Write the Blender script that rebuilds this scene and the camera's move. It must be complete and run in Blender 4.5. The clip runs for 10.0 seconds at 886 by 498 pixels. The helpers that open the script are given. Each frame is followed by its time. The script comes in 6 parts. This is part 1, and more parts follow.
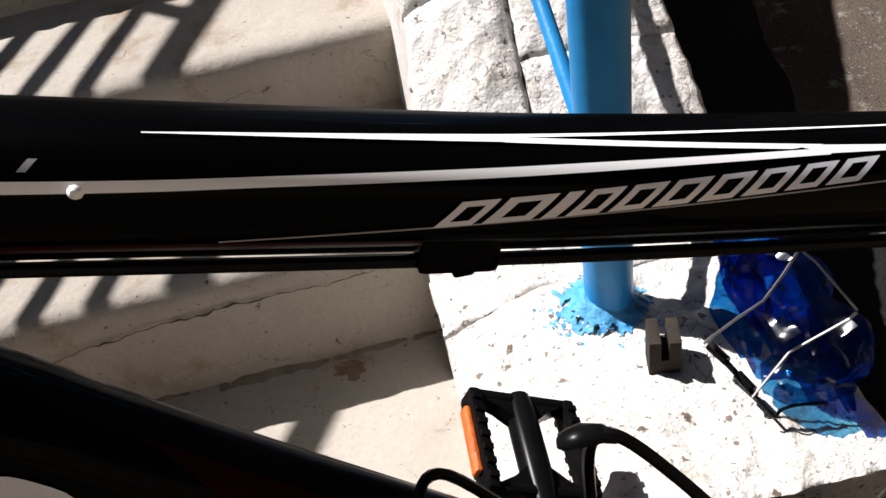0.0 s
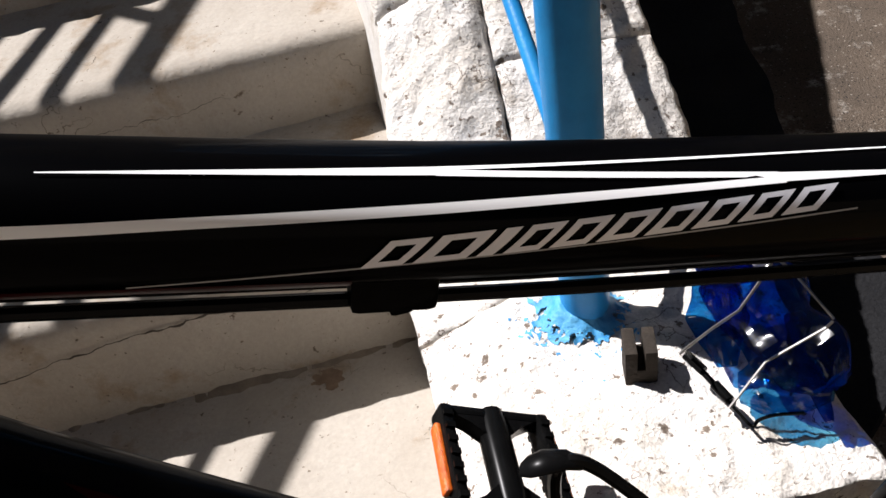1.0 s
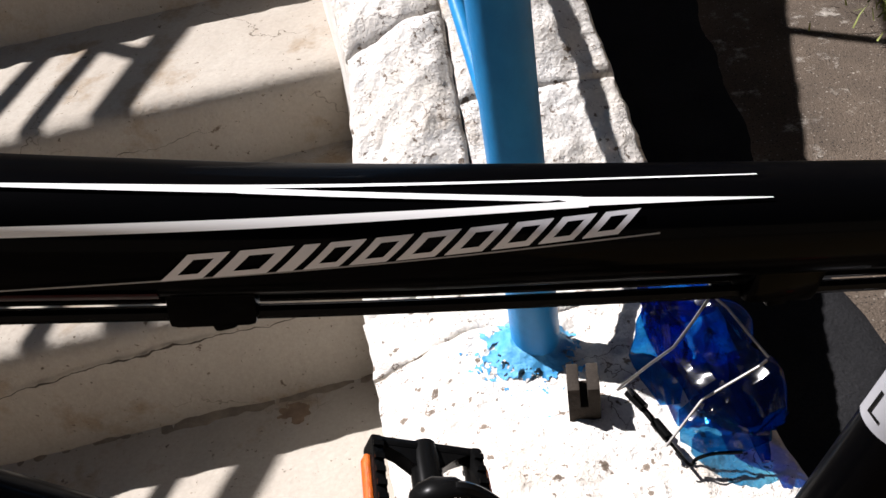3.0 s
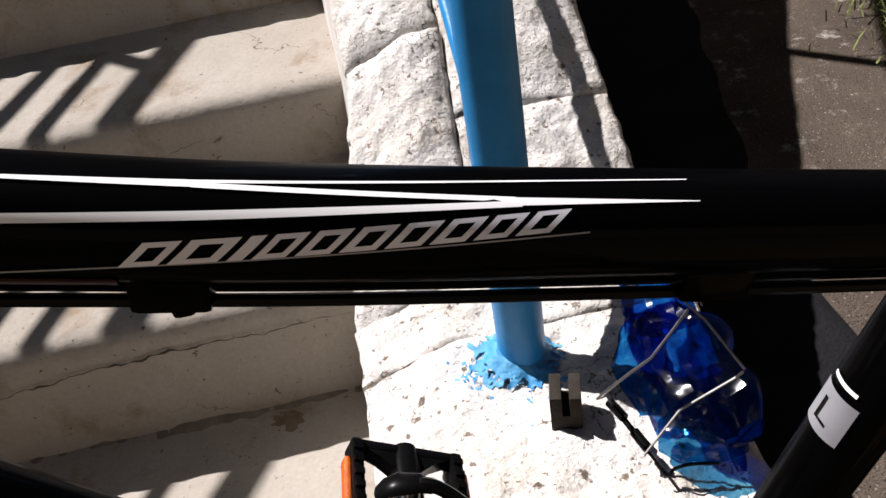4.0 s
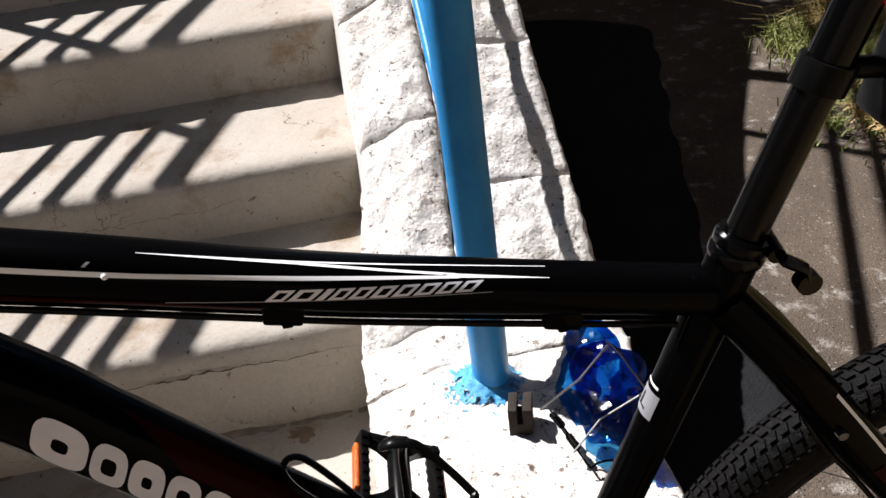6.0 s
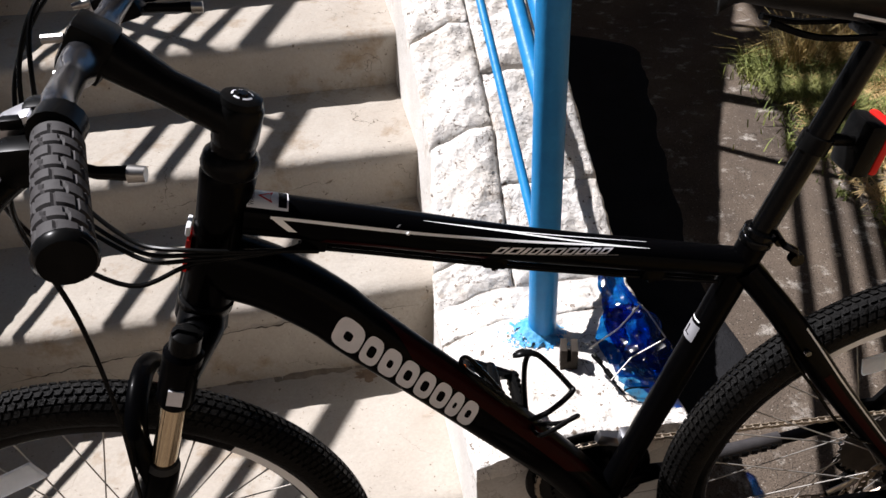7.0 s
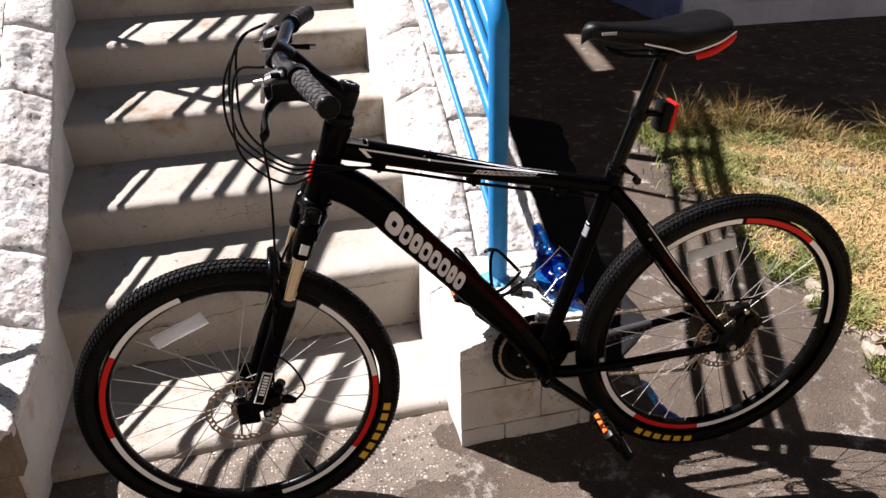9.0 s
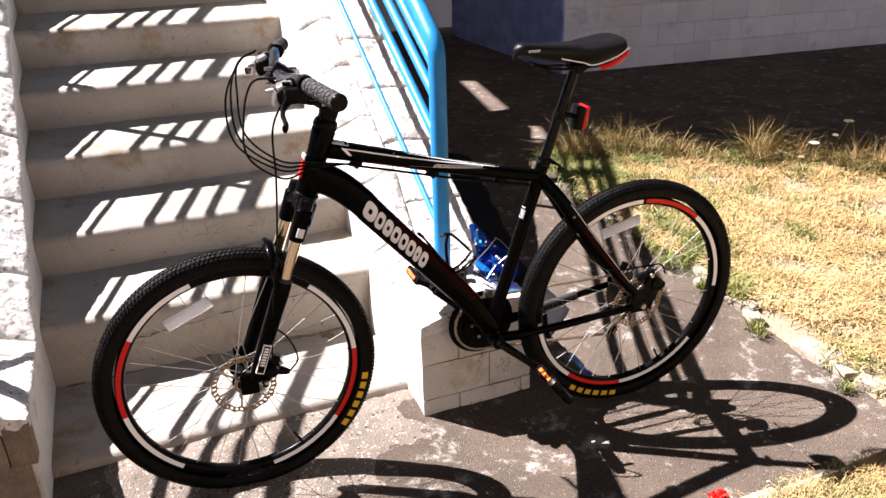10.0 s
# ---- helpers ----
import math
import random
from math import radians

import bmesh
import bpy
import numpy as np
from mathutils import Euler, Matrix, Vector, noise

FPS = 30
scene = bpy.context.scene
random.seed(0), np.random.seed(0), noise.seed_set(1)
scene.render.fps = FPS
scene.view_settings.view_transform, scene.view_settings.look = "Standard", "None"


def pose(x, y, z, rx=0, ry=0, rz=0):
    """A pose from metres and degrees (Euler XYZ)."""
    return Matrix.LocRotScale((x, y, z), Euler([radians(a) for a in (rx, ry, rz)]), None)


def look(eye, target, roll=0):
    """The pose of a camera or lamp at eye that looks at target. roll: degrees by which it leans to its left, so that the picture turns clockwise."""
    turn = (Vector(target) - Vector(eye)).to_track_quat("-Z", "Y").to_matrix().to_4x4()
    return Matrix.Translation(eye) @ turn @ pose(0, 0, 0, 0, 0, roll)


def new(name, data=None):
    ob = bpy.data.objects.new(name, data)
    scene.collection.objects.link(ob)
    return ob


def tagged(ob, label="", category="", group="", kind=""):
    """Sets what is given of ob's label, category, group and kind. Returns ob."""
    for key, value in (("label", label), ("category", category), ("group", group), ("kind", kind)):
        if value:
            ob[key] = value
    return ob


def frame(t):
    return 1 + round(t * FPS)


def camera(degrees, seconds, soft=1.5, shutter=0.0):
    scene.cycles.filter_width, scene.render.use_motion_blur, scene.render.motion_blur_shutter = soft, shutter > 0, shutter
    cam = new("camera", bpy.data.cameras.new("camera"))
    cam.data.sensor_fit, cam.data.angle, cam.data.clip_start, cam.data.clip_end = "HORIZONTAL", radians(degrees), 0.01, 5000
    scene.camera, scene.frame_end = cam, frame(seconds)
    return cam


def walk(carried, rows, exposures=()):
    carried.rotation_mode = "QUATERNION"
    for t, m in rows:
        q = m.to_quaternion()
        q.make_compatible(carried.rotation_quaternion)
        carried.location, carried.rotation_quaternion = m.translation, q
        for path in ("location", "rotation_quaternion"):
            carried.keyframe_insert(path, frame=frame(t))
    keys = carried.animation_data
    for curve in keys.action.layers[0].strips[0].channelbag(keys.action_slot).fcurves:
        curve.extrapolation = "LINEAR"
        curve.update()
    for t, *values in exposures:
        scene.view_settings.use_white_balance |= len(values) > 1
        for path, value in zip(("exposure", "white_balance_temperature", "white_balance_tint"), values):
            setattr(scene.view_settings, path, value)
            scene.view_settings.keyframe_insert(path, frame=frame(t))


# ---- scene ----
cam = camera(59.0, 10.0)
PATH = [
    (0, (-0.052, -0.787, 0.943), (0.023, 0.746, -0.339), -12.2),
    (0.5, (-0.036, -0.774, 0.941), (0.057, 0.758, -0.34), -12.3),
    (1, (-0.033, -0.771, 0.939), (0.07, 0.754, -0.351), -12.2),
    (1.5, (-0.031, -0.773, 0.936), (0.073, 0.746, -0.362), -12.4),
    (2, (-0.015, -0.78, 0.935), (0.091, 0.76, -0.337), -12.2),
    (2.5, (0.006, -0.787, 0.93), (0.123, 0.782, -0.305), -11.5),
    (4, (0.039, -0.812, 0.931), (0.138, 0.805, -0.242), -10.4),
    (4.5, (0.05, -0.835, 0.938), (0.171, 0.794, -0.216), -9.6),
    (5, (0.068, -0.866, 0.952), (0.231, 0.788, -0.16), -8.5),
    (5.2, (0.074, -0.882, 0.968), (0.256, 0.797, -0.105), -8.1),
    (6.3, (-0.009, -1.083, 1.15), (0.09, 0.587, 0.054), -8.3),
    (6.5, (-0.062, -1.124, 1.2), (0.084, 0.526, 0.078), -6.5),
    (7, (-0.196, -1.29, 1.281), (0.043, 0.351, 0.163), -3.0),
    (7.5, (-0.302, -1.472, 1.321), (0.077, 0.187, 0.269), 1.8),
    (8, (-0.355, -1.62, 1.341), (0.067, 0.034, 0.298), 1.3),
    (8.5, (-0.405, -1.83, 1.357), (-0.038, -0.086, 0.45), -1.1),
    (9, (-0.452, -2.024, 1.362), (-0.031, -0.279, 0.478), -1.7),
    (9.5, (-0.556, -2.17, 1.356), (0.031, -0.42, 0.586), -0.5),
    (10, (-0.728, -2.333, 1.348), (-0.028, -0.621, 0.588), -1.7),
]
from mathutils.bvhtree import BVHTree
EXPOSURES = ((0.0, 0.92, 6200, 13), (1.0, 0.88, 6200, 13), (1.5, 1.05, 6200, 13), (2.5, 1.06, 6200, 13), (4.0, 0.70, 6250, 15), (4.5, 0.74, 6250, 14), (5.0, 1.12, 6150, 12), (6.5, 1.0, 6150, 14), (7.0, 0.95, 6100, 14), (7.5, 0.84, 6150, 15), (8.0, 1.1, 6100, 17), (8.5, 1.65, 6100, 17), (9.0, 1.37, 6200, 18), (9.5, 1.85, 6200, 19), (10.0, 2.0, 6250, 20))
walk(cam, [(t, look(eye, target, roll)) for t, eye, target, roll in PATH], EXPOSURES)

# ---- world and sun ----
SUN = Vector((0.585, -0.51, -1.0))          # the way the sunlight travels
world = bpy.data.worlds.new("sky")
scene.world = world
world.use_nodes = True
wn = world.node_tree.nodes
sky = wn.new("ShaderNodeTexSky")
sky.sky_type, sky.sun_disc = "NISHITA", False
sky.sun_elevation, sky.sun_rotation = radians(52.2), radians(-48.9)
world.node_tree.links.new(sky.outputs[0], wn["Background"].inputs[0])
wn["Background"].inputs[1].default_value = 0.0075
sun_data = bpy.data.lights.new("sun", "SUN")
sun_data.energy, sun_data.angle, sun_data.color = 5.0, radians(0.53), (1.0, 0.955, 0.91)
sun = new("sun", sun_data)
sun.matrix_world = SUN.to_track_quat("-Z", "Y").to_matrix().to_4x4()


# ---- materials ----
def material(name, base, rough=0.7, metal=0.0, second=None, scale=6.0, amount=0.5, grain=0.0, grain_scale=120.0,
             bump=0.0, bump_scale=60.0, coat=0.0, third=None, third_scale=1.5, third_low=0.55, per=None, per_amount=0.0, spec=0.5, specks=(), cracks=None, flecks=()):
    """Base colour mixed with a second one by large noise and a third one in patches, fine grain, bump, per-piece change."""
    m = bpy.data.materials.new(name)
    m.use_nodes = True
    nt = m.node_tree
    n, l = nt.nodes, nt.links
    b = n["Principled BSDF"]
    b.inputs["Roughness"].default_value, b.inputs["Metallic"].default_value = rough, metal
    b.inputs["Coat Weight"].default_value = coat
    b.inputs["Coat Roughness"].default_value = 0.06
    b.inputs["Specular IOR Level"].default_value = spec
    b.inputs["Base Color"].default_value = (*base, 1)
    co = n.new("ShaderNodeNewGeometry").outputs["Position"]

    def noise_at(sc, detail=6.0, rough_n=0.6):
        t = n.new("ShaderNodeTexNoise")
        t.inputs["Scale"].default_value, t.inputs["Detail"].default_value, t.inputs["Roughness"].default_value = sc, detail, rough_n
        l.new(co, t.inputs["Vector"])
        return t.outputs["Fac"]

    def ramp(fac, lo, hi):
        r = n.new("ShaderNodeMapRange")
        r.inputs["From Min"].default_value, r.inputs["From Max"].default_value = lo, hi
        l.new(fac, r.inputs["Value"])
        return r.outputs["Result"]

    def mix(fac, a, c, kind="MIX"):
        x = n.new("ShaderNodeMix")
        x.data_type, x.blend_type = "RGBA", kind
        if isinstance(fac, float):
            x.inputs["Factor"].default_value = fac
        else:
            l.new(fac, x.inputs["Factor"])
        for sock, v in ((x.inputs["A"], a), (x.inputs["B"], c)):
            if isinstance(v, tuple):
                sock.default_value = (*v, 1)
            else:
                l.new(v, sock)
        return x.outputs["Result"]

    col = base
    if second:
        col = mix(ramp(noise_at(scale), 0.5 - 0.35 * amount - 0.05, 0.5 + 0.35 * amount), base, second)
    if third:
        col = mix(ramp(noise_at(third_scale, 8.0, 0.7), third_low, third_low + 0.12), col, third)
    for sc, tint, share, size in specks:              # small stones of another colour
        vo = n.new("ShaderNodeTexVoronoi")
        vo.inputs["Scale"].default_value = sc
        l.new(co, vo.inputs["Vector"])
        pick = n.new("ShaderNodeSeparateColor")
        l.new(vo.outputs["Color"], pick.inputs[0])
        both = n.new("ShaderNodeMath")
        both.operation = "MULTIPLY"
        l.new(ramp(pick.outputs[0], 1 - share, 1 - share + 0.02), both.inputs[0])
        l.new(ramp(vo.outputs["Distance"], size, size * 0.7), both.inputs[1])
        col = mix(both.outputs[0], col, tint)
    for sc, low, tint in flecks:                      # small ragged pits
        col = mix(ramp(noise_at(sc, 5.0, 0.6), low, low + 0.035), col, tint)
    if cracks:                                        # thin broken lines between wandering cells
        sc, width, tint = cracks
        warp = n.new("ShaderNodeTexNoise")
        warp.inputs["Scale"].default_value, warp.inputs["Detail"].default_value = sc * 2.2, 5.0
        l.new(co, warp.inputs["Vector"])
        add = n.new("ShaderNodeVectorMath")
        add.operation = "MULTIPLY_ADD"
        l.new(warp.outputs["Color"], add.inputs[0])
        add.inputs[1].default_value = (0.9 / sc, 0.9 / sc, 0.9 / sc)
        l.new(co, add.inputs[2])
        vo = n.new("ShaderNodeTexVoronoi")
        vo.feature = "DISTANCE_TO_EDGE"
        vo.inputs["Scale"].default_value = sc
        l.new(add.outputs[0], vo.inputs["Vector"])
        both = n.new("ShaderNodeMath")
        both.operation = "MULTIPLY"
        l.new(ramp(vo.outputs["Distance"], width, width * 0.3), both.inputs[0])
        l.new(ramp(noise_at(sc * 0.9, 4.0), 0.50, 0.60), both.inputs[1])
        col = mix(both.outputs[0], col, tint)
    if grain:
        g = ramp(noise_at(grain_scale, 3.0), 0.3, 0.7)
        gray = n.new("ShaderNodeMapRange")
        gray.inputs["To Min"].default_value, gray.inputs["To Max"].default_value = 1 - grain, 1 + grain
        l.new(g, gray.inputs["Value"])
        comb = n.new("ShaderNodeCombineColor")
        for c in range(3):
            l.new(gray.outputs["Result"], comb.inputs[c])
        col = mix(1.0, col, comb.outputs["Color"], "MULTIPLY")
    if per:
        src = n.new("ShaderNodeObjectInfo").outputs["Random"] if per == "object" else n.new("ShaderNodeNewGeometry").outputs["Random Per Island"]
        pr = n.new("ShaderNodeMapRange")
        pr.inputs["To Min"].default_value, pr.inputs["To Max"].default_value = 1 - per_amount, 1 + per_amount
        l.new(src, pr.inputs["Value"])
        comb = n.new("ShaderNodeCombineColor")
        for c in range(3):
            l.new(pr.outputs["Result"], comb.inputs[c])
        col = mix(1.0, col, comb.outputs["Color"], "MULTIPLY")
    if not isinstance(col, tuple):
        l.new(col, b.inputs["Base Color"])
    if bump:
        bp = n.new("ShaderNodeBump")
        bp.inputs["Strength"].default_value, bp.inputs["Distance"].default_value = bump, 0.01
        l.new(noise_at(bump_scale, 8.0, 0.65), bp.inputs["Height"])
        l.new(bp.outputs["Normal"], b.inputs["Normal"])
    return m


M = {}
M["concrete"] = material("concrete", (0.41, 0.373, 0.32), 0.9, second=(0.335, 0.295, 0.245), scale=4, grain=0.06, grain_scale=150, bump=0.32, bump_scale=45,
                         third=(0.255, 0.19, 0.125), third_scale=4.6, third_low=0.55,
                         flecks=((62, 0.672, (0.13, 0.10, 0.075)), (120, 0.664, (0.17, 0.135, 0.10)), (24, 0.70, (0.15, 0.115, 0.085))), cracks=(3.0, 0.003, (0.12, 0.095, 0.07)), spec=0.2)
M["plaster"] = material("plaster", (0.64, 0.62, 0.585), 0.9, second=(0.53, 0.50, 0.455), scale=7, grain=0.08, grain_scale=200, bump=0.35, bump_scale=50,
                        third=(0.42, 0.36, 0.29), third_scale=6.0, third_low=0.58, specks=((40, (0.30, 0.25, 0.20), 0.04, 0.14),), cracks=(6.0, 0.008, (0.24, 0.19, 0.15)))
M["bare_stone"] = material("bare_brown_stone", (0.30, 0.225, 0.16), 0.95, second=(0.17, 0.13, 0.095), scale=14, grain=0.2, grain_scale=180, bump=1.0, bump_scale=50,
                           third=(0.46, 0.42, 0.37), third_scale=7.0, third_low=0.60, per="object", per_amount=0.15)
M["whitewash"] = material("whitewashed_stone", (0.78, 0.76, 0.73), 0.92, second=(0.64, 0.585, 0.51), scale=10, amount=0.6, grain=0.10, grain_scale=260, bump=1.0, bump_scale=40,
                          third=(0.40, 0.335, 0.265), third_scale=15.0, third_low=0.585, flecks=((75, 0.62, (0.20, 0.16, 0.125)), (34, 0.66, (0.15, 0.118, 0.092)), (160, 0.628, (0.27, 0.225, 0.185))), cracks=(8.0, 0.007, (0.16, 0.125, 0.10)), spec=0.2, per="object", per_amount=0.04)
M["mortar"] = material("mortar", (0.42, 0.38, 0.33), 0.95, second=(0.30, 0.27, 0.23), scale=20, bump=0.5, bump_scale=120)
M["asphalt"] = material("asphalt", (0.072, 0.058, 0.047), 0.95, second=(0.165, 0.128, 0.096), scale=3.2, amount=0.6, grain=0.34, grain_scale=330, bump=0.8, bump_scale=240,
                        third=(0.43, 0.395, 0.345), third_scale=11.0, third_low=0.562,
                        specks=((150, (0.27, 0.235, 0.195), 0.16, 0.32), (70, (0.36, 0.32, 0.27), 0.03, 0.24), (190, (0.035, 0.030, 0.027), 0.25, 0.36)), spec=0.1)
# Near-black colour that stands for the deep shade beside the parapet.
M["deep_shade"] = material("deep_shade_black", (0.010, 0.010, 0.011), 0.9, second=(0.016, 0.016, 0.017), scale=9, grain=0.25, grain_scale=240, bump=0.5, bump_scale=160, spec=0.1)
M["sand"] = material("sandy_dirt", (0.25, 0.205, 0.16), 0.95, second=(0.165, 0.135, 0.105), scale=9, grain=0.4, grain_scale=260, bump=0.9, bump_scale=160,
                     specks=((110, (0.52, 0.46, 0.38), 0.40, 0.36), (60, (0.06, 0.047, 0.036), 0.22, 0.32), (45, (0.55, 0.49, 0.41), 0.12, 0.26)))
M["soil"] = material("dry_soil", (0.33, 0.25, 0.155), 0.95, second=(0.20, 0.15, 0.09), scale=8, specks=((60, (0.45, 0.39, 0.30), 0.25, 0.3), (35, (0.10, 0.08, 0.05), 0.15, 0.2)), grain=0.25, grain_scale=150, bump=0.7, bump_scale=90)
M["kerb"] = material("pale_stone", (0.44, 0.38, 0.30), 0.95, second=(0.26, 0.21, 0.155), scale=22, grain=0.2, grain_scale=200, bump=0.8, bump_scale=90)
M["straw"] = material("dry_grass", (0.37, 0.240, 0.085), 0.8, second=(0.55, 0.395, 0.185), scale=5, amount=0.8, third=(0.20, 0.145, 0.048), third_scale=3.2, third_low=0.56, per="island", per_amount=0.25)
M["weed"] = material("brown_weed", (0.15, 0.135, 0.035), 0.8, second=(0.25, 0.165, 0.06), scale=9, amount=0.7, per="island", per_amount=0.5)
M["green"] = material("green_grass", (0.11, 0.15, 0.03), 0.75, second=(0.22, 0.22, 0.06), scale=4, per="island", per_amount=0.45)
M["flower"] = material("white_umbel", (0.78, 0.77, 0.62), 0.8, grain=0.1)
M["blue"] = material("sky_blue_paint", (0.014, 0.200, 0.49), 0.38, spec=0.3, second=(0.022, 0.245, 0.55), scale=25, bump=0.12, bump_scale=60, grain=0.04, grain_scale=90)
M["blue_stain"] = material("blue_paint_splash", (0.015, 0.23, 0.55), 0.5, second=(0.12, 0.42, 0.68), scale=45, bump=0.4, bump_scale=90)
M["wall_paint"] = material("grey_painted_block", (0.77, 0.79, 0.88), 0.85, second=(0.62, 0.64, 0.75), scale=3.2, third=(0.40, 0.44, 0.62), third_scale=2.6, third_low=0.60, grain=0.08, grain_scale=80, bump=0.4, bump_scale=30, per="object", per_amount=0.06)
M["wall_blue"] = material("blue_painted_block", (0.36, 0.46, 0.90), 0.85, second=(0.24, 0.32, 0.74), scale=6, third=(0.66, 0.70, 0.86), third_scale=11.0, third_low=0.62, grain=0.08, grain_scale=80, bump=0.5, bump_scale=30, per="object", per_amount=0.10)
M["facade"] = material("facade_plaster", (0.45, 0.43, 0.40), 0.9, second=(0.38, 0.36, 0.33), scale=2, bump=0.2, bump_scale=40)
M["pale_render"] = material("pale_render", (0.44, 0.39, 0.32), 0.9, second=(0.38, 0.33, 0.27), scale=1.5, bump=0.2, bump_scale=30)
M["sill"] = material("brown_sill", (0.16, 0.10, 0.06), 0.7, second=(0.10, 0.06, 0.04), scale=9)
M["black_paint"] = material("black_gloss_paint", (0.0010, 0.0010, 0.0012), 0.30, coat=0.06, spec=0.01)
M["matt_black"] = material("matt_black", (0.0020, 0.0020, 0.0020), 0.27, second=(0.005, 0.005, 0.005), scale=60, spec=0.06)
M["gloss_black"] = material("anodised_black", (0.0012, 0.0012, 0.0013), 0.14, spec=0.12, bump=0.05, bump_scale=200)
M["red_paint"] = material("dark_red_paint", (0.018, 0.0008, 0.0012), 0.3, coat=0.0, spec=0.03)
M["red"] = material("bright_red", (0.68, 0.012, 0.007), 0.45, second=(0.60, 0.012, 0.008), scale=30, spec=0.2)
M["white_decal"] = material("white_decal", (0.90, 0.90, 0.90), 0.35, spec=0.4)
M["silver_decal"] = material("silver_decal", (0.62, 0.62, 0.66), 0.35, metal=0.15, second=(0.70, 0.70, 0.74), scale=60)
M["sticker_grey"] = material("grey_sticker", (0.22, 0.22, 0.235), 0.4, second=(0.27, 0.27, 0.285), scale=60)
M["grey_decal"] = material("thin_grey_line", (0.28, 0.28, 0.29), 0.4)
M["rubber"] = material("tyre_rubber", (0.0025, 0.0025, 0.0025), 0.5, second=(0.006, 0.0055, 0.005), scale=30, grain=0.25, grain_scale=200, bump=0.4, bump_scale=150, spec=0.08)
M["grip"] = material("grip_rubber", (0.024, 0.021, 0.022), 0.75, second=(0.036, 0.033, 0.033), scale=80, grain=0.15, grain_scale=400, spec=0.3)
M["yellow"] = material("yellow_print", (0.70, 0.42, 0.01), 0.6)
M["orange"] = material("orange_reflector", (0.80, 0.17, 0.01), 0.25, second=(0.65, 0.10, 0.01), scale=90, bump=0.5, bump_scale=300)
M["chrome"] = material("chrome", (0.75, 0.75, 0.77), 0.12, metal=1.0)
M["steel"] = material("brushed_steel", (0.50, 0.49, 0.47), 0.35, metal=1.0, second=(0.35, 0.33, 0.31), scale=60)
M["spoke"] = material("dull_spoke_steel", (0.42, 0.40, 0.37), 0.55, metal=0.6, second=(0.30, 0.28, 0.25), scale=60, spec=0.2)
M["gold"] = material("champagne_stanchion", (0.75, 0.62, 0.42), 0.15, metal=1.0)
M["aluminium"] = material("grey_aluminium", (0.40, 0.40, 0.42), 0.35, metal=1.0)
M["dark_steel"] = material("dark_chain_steel", (0.44, 0.37, 0.28), 0.5, metal=0.5, second=(0.24, 0.19, 0.14), scale=80)
M["sprocket"] = material("greasy_sprocket_steel", (0.060, 0.050, 0.040), 0.45, metal=0.6, second=(0.025, 0.021, 0.018), scale=60)
M["reflector"] = material("clear_reflector", (0.75, 0.76, 0.77), 0.25, second=(0.66, 0.67, 0.68), scale=120, bump=0.3, bump_scale=400)
for node in M["reflector"].node_tree.nodes:
    if node.type == "BSDF_PRINCIPLED":                # clear ribbed plastic lets the sun behind it through
        node.inputs["Transmission Weight"].default_value, node.inputs["Roughness"].default_value = 0.75, 0.55
M["rust_steel"] = material("weathered_steel", (0.028, 0.023, 0.019), 0.85, spec=0.12, second=(0.042, 0.034, 0.027), scale=50, grain=0.15, grain_scale=300, bump=0.3, bump_scale=200)
M["saddle"] = material("saddle_vinyl", (0.002, 0.002, 0.0022), 0.42, spec=0.2, bump=0.1, bump_scale=300)
M["bar_metal"] = material("dark_polished_metal", (0.10, 0.10, 0.11), 0.22, metal=0.9)
M["rotor"] = material("heat_browned_steel", (0.36, 0.31, 0.25), 0.35, metal=0.9, second=(0.24, 0.19, 0.14), scale=70)
M["pad"] = material("foam", (0.02, 0.02, 0.02), 0.8)
def thin_plastic(name, deep, pale, scatter):
    """Thin tinted see-through plastic with uneven thickness."""
    m = bpy.data.materials.new(name)
    m.use_nodes = True
    n, l = m.node_tree.nodes, m.node_tree.links
    n.remove(n["Principled BSDF"])
    patch = n.new("ShaderNodeTexNoise")
    patch.inputs["Scale"].default_value, patch.inputs["Detail"].default_value = 26.0, 4.0
    l.new(n.new("ShaderNodeNewGeometry").outputs["Position"], patch.inputs["Vector"])
    tint = n.new("ShaderNodeValToRGB")
    tint.color_ramp.elements[0].position, tint.color_ramp.elements[0].color = 0.42, (*deep, 1)
    tint.color_ramp.elements[1].position, tint.color_ramp.elements[1].color = 0.64, (*pale, 1)
    l.new(patch.outputs["Fac"], tint.inputs["Fac"])
    clear, glow, sheen = n.new("ShaderNodeBsdfTransparent"), n.new("ShaderNodeBsdfTranslucent"), n.new("ShaderNodeBsdfGlossy")
    l.new(tint.outputs["Color"], clear.inputs["Color"])
    glow.inputs["Color"].default_value = (0.002, 0.085, 0.33, 1)
    sheen.inputs["Roughness"].default_value = 0.16
    body, top = n.new("ShaderNodeMixShader"), n.new("ShaderNodeMixShader")
    body.inputs[0].default_value, top.inputs[0].default_value = scatter, 0.035
    for a, b in ((clear.outputs[0], body.inputs[1]), (glow.outputs[0], body.inputs[2]), (body.outputs[0], top.inputs[1]), (sheen.outputs[0], top.inputs[2]), (top.outputs[0], n["Material Output"].inputs[0])):
        l.new(a, b)
    return m


M["bottle"] = thin_plastic("blue_plastic", (0.03, 0.17, 0.54), (0.15, 0.52, 0.80), 0.15)
M["bottle_clear"] = thin_plastic("pale_blue_plastic", (0.17, 0.44, 0.64), (0.34, 0.64, 0.76), 0.05)


# ---- shapes ----
def join(*gs):
    V, F = [], []
    for v, f in gs:
        o = len(V)
        V += [tuple(p) for p in v]
        F += [tuple(i + o for i in q) for q in f]
    return V, F


